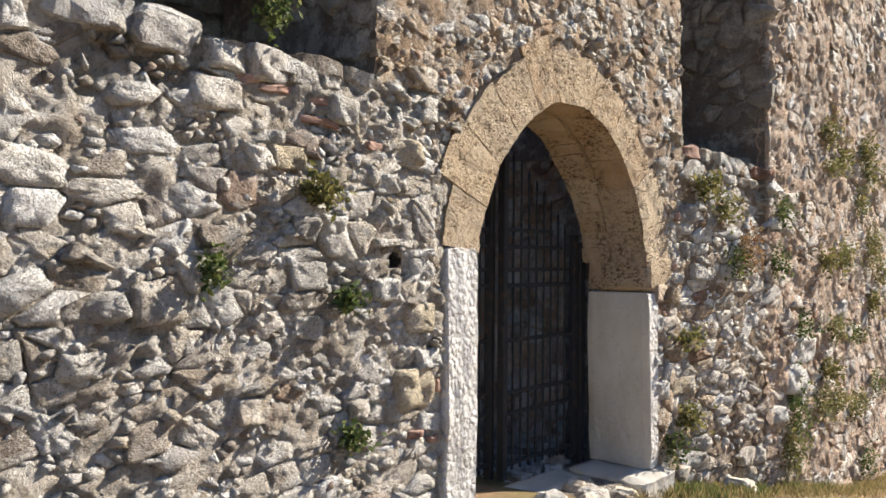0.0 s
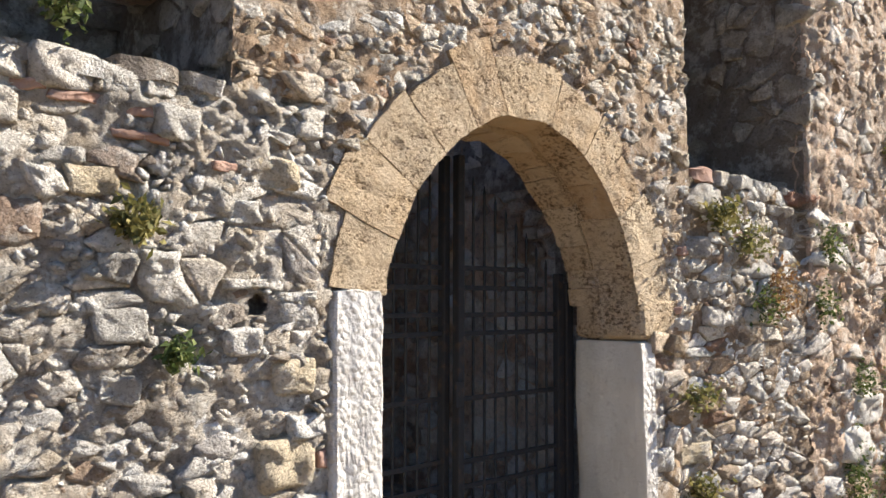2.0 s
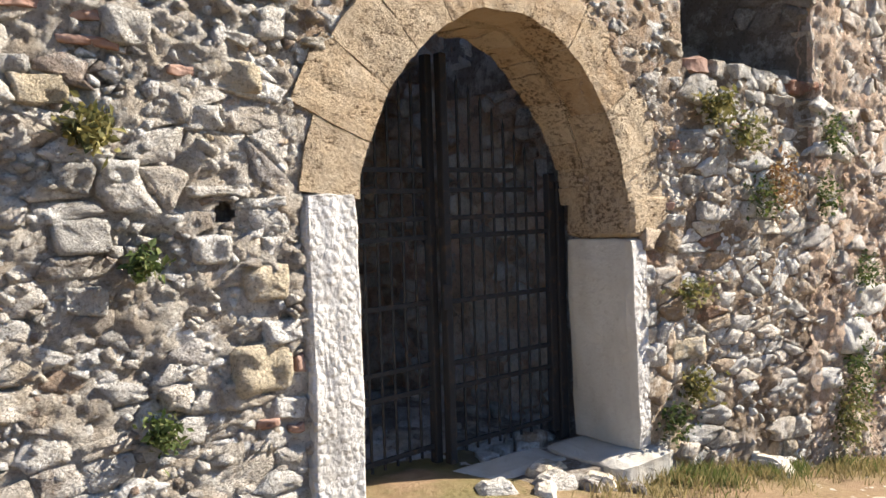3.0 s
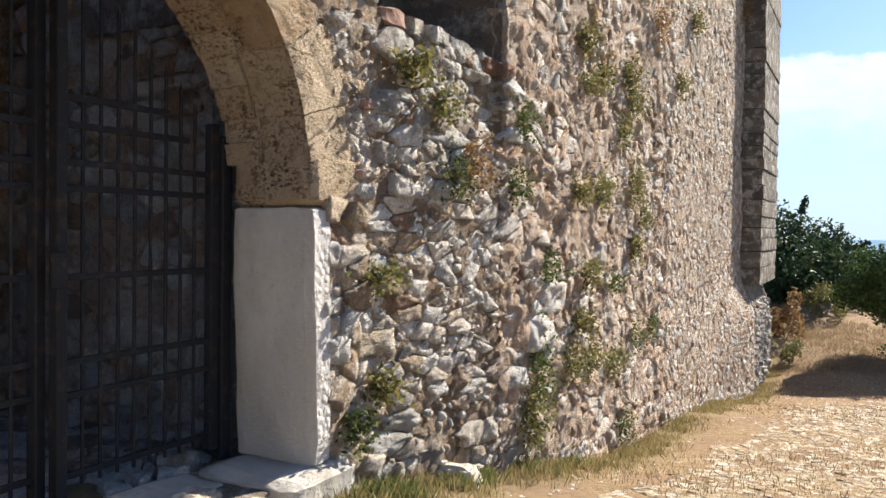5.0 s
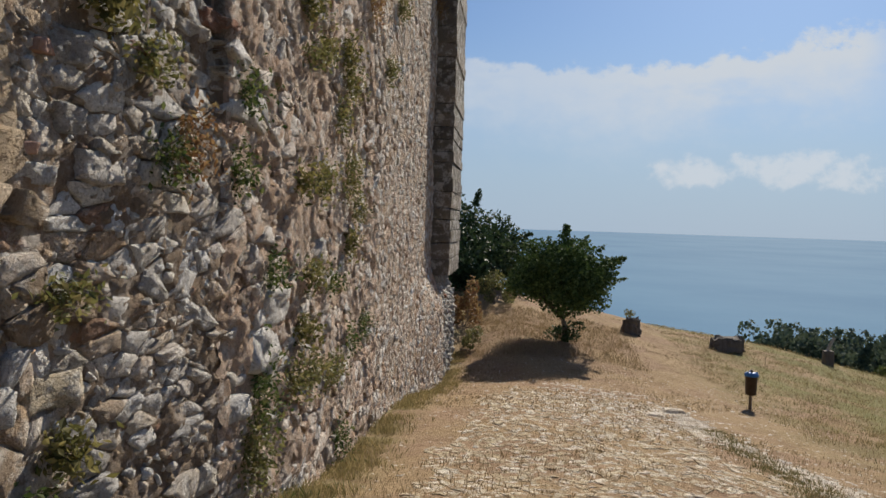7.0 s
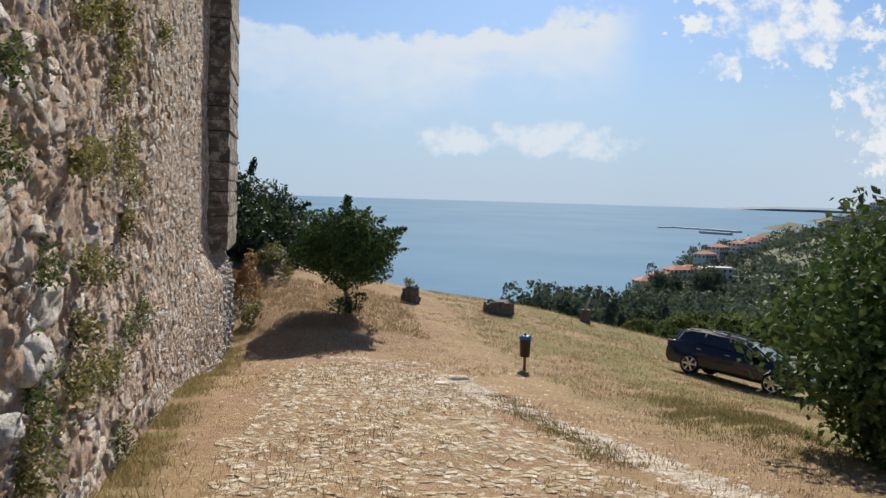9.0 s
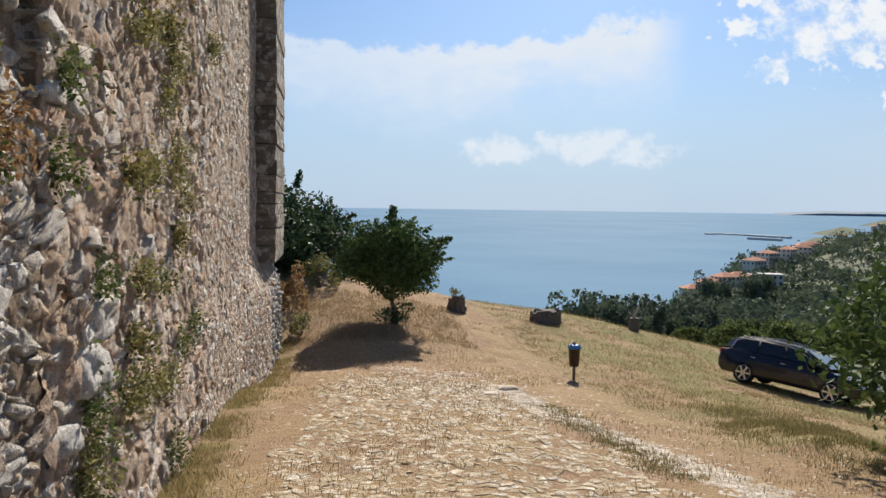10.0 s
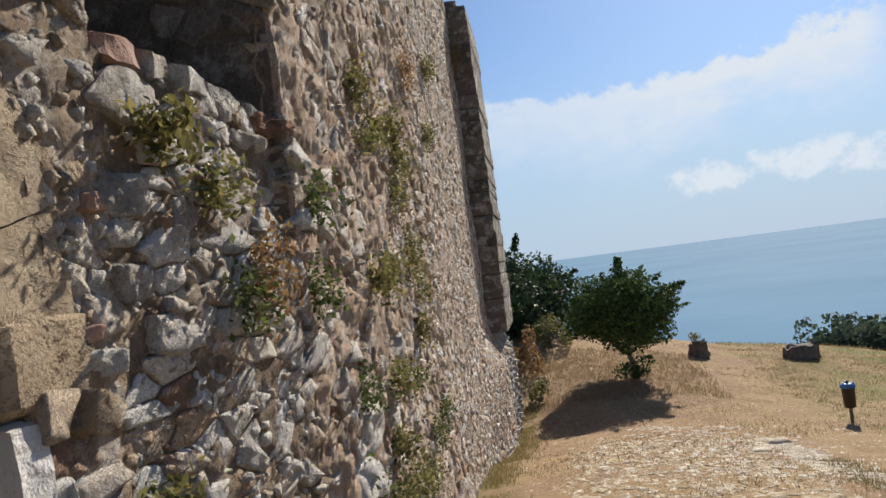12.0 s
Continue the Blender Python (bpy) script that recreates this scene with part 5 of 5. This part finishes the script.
part("body", rough_block(-0.18, 0.18, -0.2, 0.2, -0.05, 0.62, 0.03, 3, 0.02, 5, 2), M_WOOD, pst)
bm = box(-0.03, 0.03, -0.06, 0.06, 0.0, 0.62, 0.01)
bm.transform(pose(0, 0.05, 0.58, 24, 0, 0))
part("board", bm, simple("bleached_wood", (0.34, 0.31, 0.27), (0.46, 0.43, 0.38), 8, 0.9, bump=0.5), pst, "bleached leaning board")

# ---- parked car ----
M_PAINT = Mat("dark_car_paint", 0.22, 0.3, 0.6).colour((0.016, 0.013, 0.017)).m
M_PAINT.node_tree.nodes["Principled BSDF"].inputs["Coat Weight"].default_value = 0.6
M_GLASS = Mat("tinted_car_glass", 0.05, 0.0, 0.8).colour((0.012, 0.016, 0.018)).m
M_CHROME = Mat("bright_metal", 0.25, 1.0, 0.5).colour((0.62, 0.62, 0.64)).m
M_TYRE = simple("tyre_rubber", (0.018, 0.018, 0.018), (0.03, 0.03, 0.03), 30, 0.85)
M_RED = Mat("red_lamp_glass", 0.2, 0, 0.5).colour((0.35, 0.012, 0.01)).m
M_LAMP = Mat("clear_lamp_glass", 0.1, 0, 0.6).colour((0.55, 0.57, 0.6)).m


def car(m):
    c = empty("car", "black estate car parked on the sloping grass", "car", m)
    # side outline: x forward from the rear wheel, z up
    low = [(-0.88, 0.42), (-0.90, 0.62), (-0.86, 0.90), (-0.70, 1.00), (0.6, 1.02), (1.9, 0.98), (2.6, 0.92), (3.25, 0.80), (3.55, 0.66), (3.60, 0.40), (3.45, 0.24), (-0.75, 0.26)]
    bm = bmesh.new()
    rings = []
    for y, k in ((-0.86, 0.0), (-0.90, 1.0), (0.90, 1.0), (0.86, 0.0)):
        rings.append([bm.verts.new((1.35 + (x - 1.35) * (0.985 if k == 0 else 1.0), y if k else y * 0.94, z if k else 0.6 + (z - 0.6) * 1.02)) for x, z in low])
    n = len(low)
    inner = [bm.verts.new((1.35 + (x - 1.35) * 0.97, 0.0, 0.62 + (z - 0.62) * 1.04)) for x, z in low]
    for a, b in ((rings[1], inner), (inner, rings[2])):
        for k in range(n):
            bm.faces.new((a[k], a[(k + 1) % n], b[(k + 1) % n], b[k]))
    bm.faces.new(rings[1][::-1])
    bm.faces.new(rings[2])
    for r in (rings[0], rings[3]):
        for v in r:
            bm.verts.remove(v)
    bmesh.ops.bevel(bm, geom=[e for e in bm.edges], offset=0.05, segments=2, affect="EDGES", profile=0.6)
    body = part("body", bm, M_PAINT, c, smooth=True)
    # cabin
    roof = [(-0.80, 0.96), (-0.62, 1.34), (-0.35, 1.45), (0.6, 1.50), (1.35, 1.47), (1.75, 1.38), (2.62, 0.94)]
    bm = bmesh.new()
    left, right = [], []
    for x, z in roof:
        t = (z - 0.94) / 0.56
        y = 0.84 - 0.22 * t
        left.append(bm.verts.new((x, y, z)))
        right.append(bm.verts.new((x, -y, z)))
    for a in range(len(roof) - 1):
        bm.faces.new((left[a], left[a + 1], right[a + 1], right[a]))
    bm.faces.new(left)
    bm.faces.new(right[::-1])
    bm.faces.new((left[0], right[0], right[-1], left[-1]))
    bmesh.ops.bevel(bm, geom=[e for e in bm.edges], offset=0.04, segments=2, affect="EDGES")
    part("cabin", bm, M_PAINT, c, smooth=True)
    for s in (1, -1):
        def side(x, z, out=0.012):
            return (x, s * (0.84 - 0.22 * (z - 0.94) / 0.56 + out), z)
        for q in ([(-0.52, 1.06), (-0.42, 1.30), (-0.20, 1.385), (0.28, 1.41), (0.28, 1.05)], [(0.33, 1.05), (0.33, 1.412), (1.10, 1.405), (1.16, 1.03)], [(1.22, 1.03), (1.17, 1.40), (1.52, 1.355), (2.22, 1.0)]):
            bm = bmesh.new()
            fr = [bm.verts.new(side(x, z)) for x, z in q]
            bk = [bm.verts.new(side(x, z, -0.01)) for x, z in q]
            bm.faces.new(fr)
            for k in range(len(q)):
                bm.faces.new((fr[k], fr[(k + 1) % len(q)], bk[(k + 1) % len(q)], bk[k]))
            part("side_window", bm, M_GLASS, c, "dark tinted glass")
        edge = [(-0.56, 1.03), (-0.46, 1.32), (-0.22, 1.41), (0.5, 1.435), (1.18, 1.425), (1.55, 1.375), (2.28, 0.985)]
        part("window_trim", tube([side(x, z, 0.016) for x, z in edge], [0.012] * len(edge), 6), M_CHROME, c, "chrome window trim")
        part("roof_rail", tube([(x, s * 0.60, z) for x, z in ((-0.3, 1.475), (0.5, 1.545), (1.3, 1.51))], [0.016] * 3, 6), M_CHROME, c)
        bm = box(2.02, 2.2, s * 0.86 - 0.0, s * 1.04, 0.99, 1.12, 0.03, 2)
        part("mirror", bm, M_PAINT, c, smooth=True)
        for x in (0.15, 1.12):
            part("door_handle", box(x, x + 0.16, s * 0.905 - 0.012, s * 0.905 + 0.012, 0.86, 0.885, 0.006), M_CHROME, c)
        part("tail_lamp", box(-0.90, -0.66, s * 0.76 - 0.12, s * 0.76 + 0.12, 0.80, 0.98, 0.03, 2), M_RED, c, "red tail lamp")
        part("headlight", box(3.22, 3.48, s * 0.66 - 0.14, s * 0.66 + 0.14, 0.64, 0.76, 0.03, 2), M_LAMP, c)
        for x in (0.0, 2.70):
            w = part("wheel", lathe([(0.25, -0.10), (0.325, -0.10), (0.335, -0.07), (0.335, 0.07), (0.325, 0.10), (0.25, 0.10)], 28), M_TYRE, c, smooth=True)
            w.matrix_local = pose(x, s * 0.80, 0.335, 90, 0, 0)
            ring = [(0.235 * math.cos(2 * math.pi * k / 24), 0.235 * math.sin(2 * math.pi * k / 24), -s * 0.102) for k in range(25)]
            part("rim", tube(ring, [0.016] * 25, 6, cap=False), M_CHROME, w, "silver alloy rim")
            part("hub", tube([(0, 0, -s * 0.09), (0, 0, -s * 0.118)], [0.06, 0.05], 12), M_CHROME, w)
            for k in range(6):
                a = k * math.pi / 3
                bm = box(0.03, 0.245, -0.035, 0.035, -s * 0.108 - 0.008, -s * 0.108 + 0.008, 0.006)
                bm.transform(Matrix.Rotation(a, 4, "Z"))
                part("spoke", bm, M_CHROME, w)
    ws = bmesh.new()
    pts = [ws.verts.new(p) for p in ((1.80, 0.60, 1.372), (1.80, -0.60, 1.372), (2.55, -0.74, 0.994), (2.55, 0.74, 0.994))]
    ws.faces.new(pts)
    bmesh.ops.translate(ws, verts=ws.verts, vec=(0.012, 0, 0.022))
    r = bmesh.ops.extrude_face_region(ws, geom=ws.faces[:])
    bmesh.ops.translate(ws, verts=[g for g in r["geom"] if isinstance(g, bmesh.types.BMVert)], vec=(-0.01, 0, -0.02))
    part("windscreen", ws, Mat("windscreen_glass", 0.05, 0, 1.0).colour((0.05, 0.075, 0.08)).m, c, "sky-reflecting windscreen")
    part("number_plate", box(-0.925, -0.905, -0.26, 0.26, 0.66, 0.77, 0.004), M_LAMP, c)
    return c


rear, front = Vector(on_ground(21.9, -15.6)), Vector(on_ground(19.7, -17.2))
fx = (front - rear).normalized()
fy = Vector((0, 0, 1)).cross(fx).normalized()
side_tilt = (ground_z(*(rear + fy * 1.0).xy) - ground_z(*(rear - fy * 1.0).xy)) / 2
fy = (fy + Vector((0, 0, side_tilt))).normalized()
fz = fx.cross(fy)
car(Matrix(((fx.x, fy.x, fz.x, rear.x), (fx.y, fy.y, fz.y, rear.y), (fx.z, fy.z, fz.z, rear.z + 0.02), (0, 0, 0, 1))))

# ---- trees down the slope ----
R5 = random.Random(51)


def far_tree_kind(h, r, n, leaf, mat, label):
    t = empty("tree", label, "tree", Matrix.Translation((0, 0, -300)), "trees below the meadow")
    pts, lob = crown_points((0, 0, h * 0.58), (r, r, h * 0.46), n, 16, R5, -0.9)
    vs, fs = [], []
    leaf_quads(pts, 0.3, leaf, R5, vs, fs, 0.7)
    link_mesh("crown", vs, fs, mat, t)
    part("trunk", tube([(0, 0, -1.5), (0, 0, h * 0.6)], [h * 0.03, h * 0.012], 6), M_BARK, t)
    return t


kinds = [far_tree_kind(9, 3.6, 1500, 0.34, M_FAR_LEAF, "dark green tree below the meadow"), far_tree_kind(10, 1.3, 900, 0.28, M_FAR_LEAF, "slim dark cypress below the meadow"),
         far_tree_kind(6, 3.0, 1400, 0.24, M_LEAF_MID, "bright green leafy tree below the meadow")]


def polar(px_angle, d):
    a = radians(px_angle)
    return -2.4 + d * math.cos(a), -1.8 - d * math.sin(a)


def put_tree(kind, ang, d, top):
    """A tree whose tip stands at the height top."""
    x, y = polar(ang, d)
    h = (9, 10, 6)[kind]
    base = mixed_z(x, y)
    s = (top - base) / h
    t = copy_thing(kinds[kind], Matrix.Translation((x, y, base)) @ Matrix.Rotation(R5.uniform(0, 6.28), 4, "Z"))
    t.scale = (min(s, 1.5), min(s, 1.5), s)


for k in range(36):
    a = 17.7 + 0.34 * k
    d = R5.uniform(84, 112)
    put_tree(1 if k % 5 == 2 else 0, a, d, 1.7 - d * R5.uniform(0.105, 0.118))
for k in range(15):
    a = 25.0 + 0.75 * k
    d = R5.uniform(46, 60)
    put_tree(2, a, d, 1.7 - d * R5.uniform(0.125, 0.150))
for a, d, e in ((26.6, 330, 0.075), (27.4, 340, 0.083), (29.2, 350, 0.072), (29.8, 360, 0.068), (28.3, 420, 0.082)):
    put_tree(0, a, d, 1.7 - d * e)
for q in kinds:
    for o in (*q.children, q):
        bpy.data.objects.remove(o)

vs, fs = [], []
for _ in range(4200):
    a, d = R5.uniform(18, 52), 100 * math.exp(R5.uniform(0, 2.7))
    if d > lerp_table(a, COAST_A, COAST_D) * 0.93:
        continue
    x, y = polar(a, d)
    z = land_z(x, y)
    s = R5.uniform(2.2, 5.0) * (1 + d / 1500)
    pts = [Vector((x + R5.gauss(0, 0.42) * s, y + R5.gauss(0, 0.42) * s, z + s * (0.45 + R5.gauss(0, 0.26)))) for _ in range(34)]
    leaf_quads(pts, 0.3, s * 0.20, R5, vs, fs, 0.7)
tagged(link_mesh("woodland", vs, fs, M_FAR_LEAF), "olive and oak scrub covering the hillside", "woodland", kind="stuff")

# ---- town ----
M_PLASTER = simple("pale_house_plaster", (0.50, 0.47, 0.42), (0.62, 0.59, 0.54), 0.4, 0.9, bump=0.2, bscale=3)
M_ROOF = simple("red_roof_tiles", (0.42, 0.17, 0.10), (0.52, 0.25, 0.16), 0.5, 0.9, bump=0.4, bscale=4, bdist=0.1)
M_PANE = Mat("dark_window", 0.2, 0, 0.5).colour((0.05, 0.06, 0.07)).m
M_CONCRETE = simple("pale_concrete", (0.45, 0.44, 0.42), (0.56, 0.55, 0.52), 0.2, 0.9, bump=0.2, bscale=2)


def house(w, l, h, hip=True):
    g = empty("house", "pale house with a red tiled roof on the hillside" if hip else "pale flat-roofed house on the hillside", "house", Matrix.Translation((0, 0, -300)), "houses of the town")
    part("wall", box(-w / 2, w / 2, -l / 2, l / 2, -4, h), M_PLASTER, g)
    bm = bmesh.new()
    if hip:
        e, rh = 0.6, w * 0.24
        b = [bm.verts.new((x * (w / 2 + e), y * (l / 2 + e), h)) for x, y in ((-1, -1), (1, -1), (1, 1), (-1, 1))]
        r0, r1 = bm.verts.new((0, -l / 2 + w / 2, h + rh)), bm.verts.new((0, l / 2 - w / 2 + 0.01, h + rh))
        for f in ((b[0], b[1], r0), (b[1], b[2], r1, r0), (b[2], b[3], r1), (b[3], b[0], r0, r1), (b[3], b[2], b[1], b[0])):
            bm.faces.new(f)
        part("roof", bm, M_ROOF, g)
    else:
        part("roof", box(-w / 2 - 0.4, w / 2 + 0.4, -l / 2 - 0.4, l / 2 + 0.4, h, h + 0.5, bm=bm), M_CONCRETE, g)
    for z in (1.0, 4.0):
        if z + 1.5 > h:
            continue
        for k in range(4):
            y = -l / 2 + l * (k + 0.5) / 4
            part("window", box(-w / 2 - 0.05, -w / 2 + 0.1, y - 0.6, y + 0.6, z, z + 1.4), M_PANE, g)
        for k in range(3):
            x = -w / 2 + w * (k + 0.5) / 3
            part("window", box(x - 0.6, x + 0.6, l / 2 - 0.1, l / 2 + 0.05, z, z + 1.4), M_PANE, g)
    return g


models = [house(8.5, 11, 5.6), house(8, 13, 5.8), house(9, 11, 3.4), house(8, 11, 5.8, False)]
TOWN = [(25.6, 400, 0), (26.6, 405, 2), (27.6, 415, 0), (28.4, 420, 0), (29.6, 430, 3), (30.4, 430, 3), (29.4, 520, 2), (30.2, 540, 0), (31.4, 560, 0), (32.3, 580, 0), (31.6, 640, 3), (32.4, 690, 1), (31.8, 760, 2),
        (32.8, 830, 1), (33.4, 900, 0), (34.6, 1250, 0), (35.2, 1350, 3), (34.0, 1400, 3), (35.8, 1300, 1), (33.6, 1180, 0), (36.6, 860, 0), (37.4, 820, 3), (38.2, 780, 0), (38.9, 840, 3), (39.6, 800, 0), (37.0, 760, 3), (40.3, 820, 1)]
for a, d, k in TOWN:
    x, y = polar(a, d)
    copy_thing(models[k], pose(x, y, land_z(x, y) + 4.0, 0, 0, R5.uniform(-40, 60)))
for q in models:
    for o in (*q.children, q):
        bpy.data.objects.remove(o)


def breakwater(name, pts, w):
    bm = bmesh.new()
    for (a0, d0), (a1, d1) in zip(pts, pts[1:]):
        p, q = Vector((*polar(a0, d0), 0)), Vector((*polar(a1, d1), 0))
        n = (q - p).normalized()
        s = Vector((-n.y, n.x, 0)) * w
        b = [bm.verts.new(v + Vector((0, 0, -60 + 40 * step(1200, 4800, 1800) + dz))) for dz in (-6, 4) for v in (p - s, q - s, q + s, p + s)]
        for f in ((0, 1, 2, 3), (7, 6, 5, 4), (0, 4, 5, 1), (1, 5, 6, 2), (2, 6, 7, 3), (3, 7, 4, 0)):
            bm.faces.new([b[i] for i in f])
    tagged(part(name, bm, M_CONCRETE), "long pale breakwater reaching into the sea", "breakwater")


breakwater("breakwater", [(26.3, 1900), (27.2, 1930), (29.0, 1880), (31.5, 1800)], 7)
breakwater("breakwater", [(29.0, 1700), (31.0, 1660)], 5)
vs, fs = [], []
for k in range(60):
    a, d = 30.5 + 0.5 * k, 4300 - 8 * k
    x, y = polar(a, d)
    h = -20 + step(0, 6, k) * 14 + 3 * fbm(k * 0.3, 0, 0)
    x2, y2 = polar(a, d + 420)
    vs += [(x, y, -40), (x, y, h - 6), (x2, y2, h + 4)]
for k in range(59):
    fs += [(3 * k, 3 * k + 3, 3 * k + 4, 3 * k + 1), (3 * k + 1, 3 * k + 4, 3 * k + 5, 3 * k + 2)]
# the coast's blue-grey colour includes the haze of distance
tagged(link_mesh("far_coast", vs, fs, simple("haze_tinted_coast", (0.13, 0.18, 0.23), (0.17, 0.22, 0.27), 0.004, 0.95, bump=0)), "low distant coast across the bay", "coast", kind="structure")

# ---- single stones nearest the doorway, and path stones ----
singles("stone", near_left, M_GREY, WALL)
singles("stone", right_jamb, M_OCHRE, WALL)
singles("stone", near_infill, M_GREY, WALL)
singles("path_stone", near_cob, M_COBBLE, PATH)
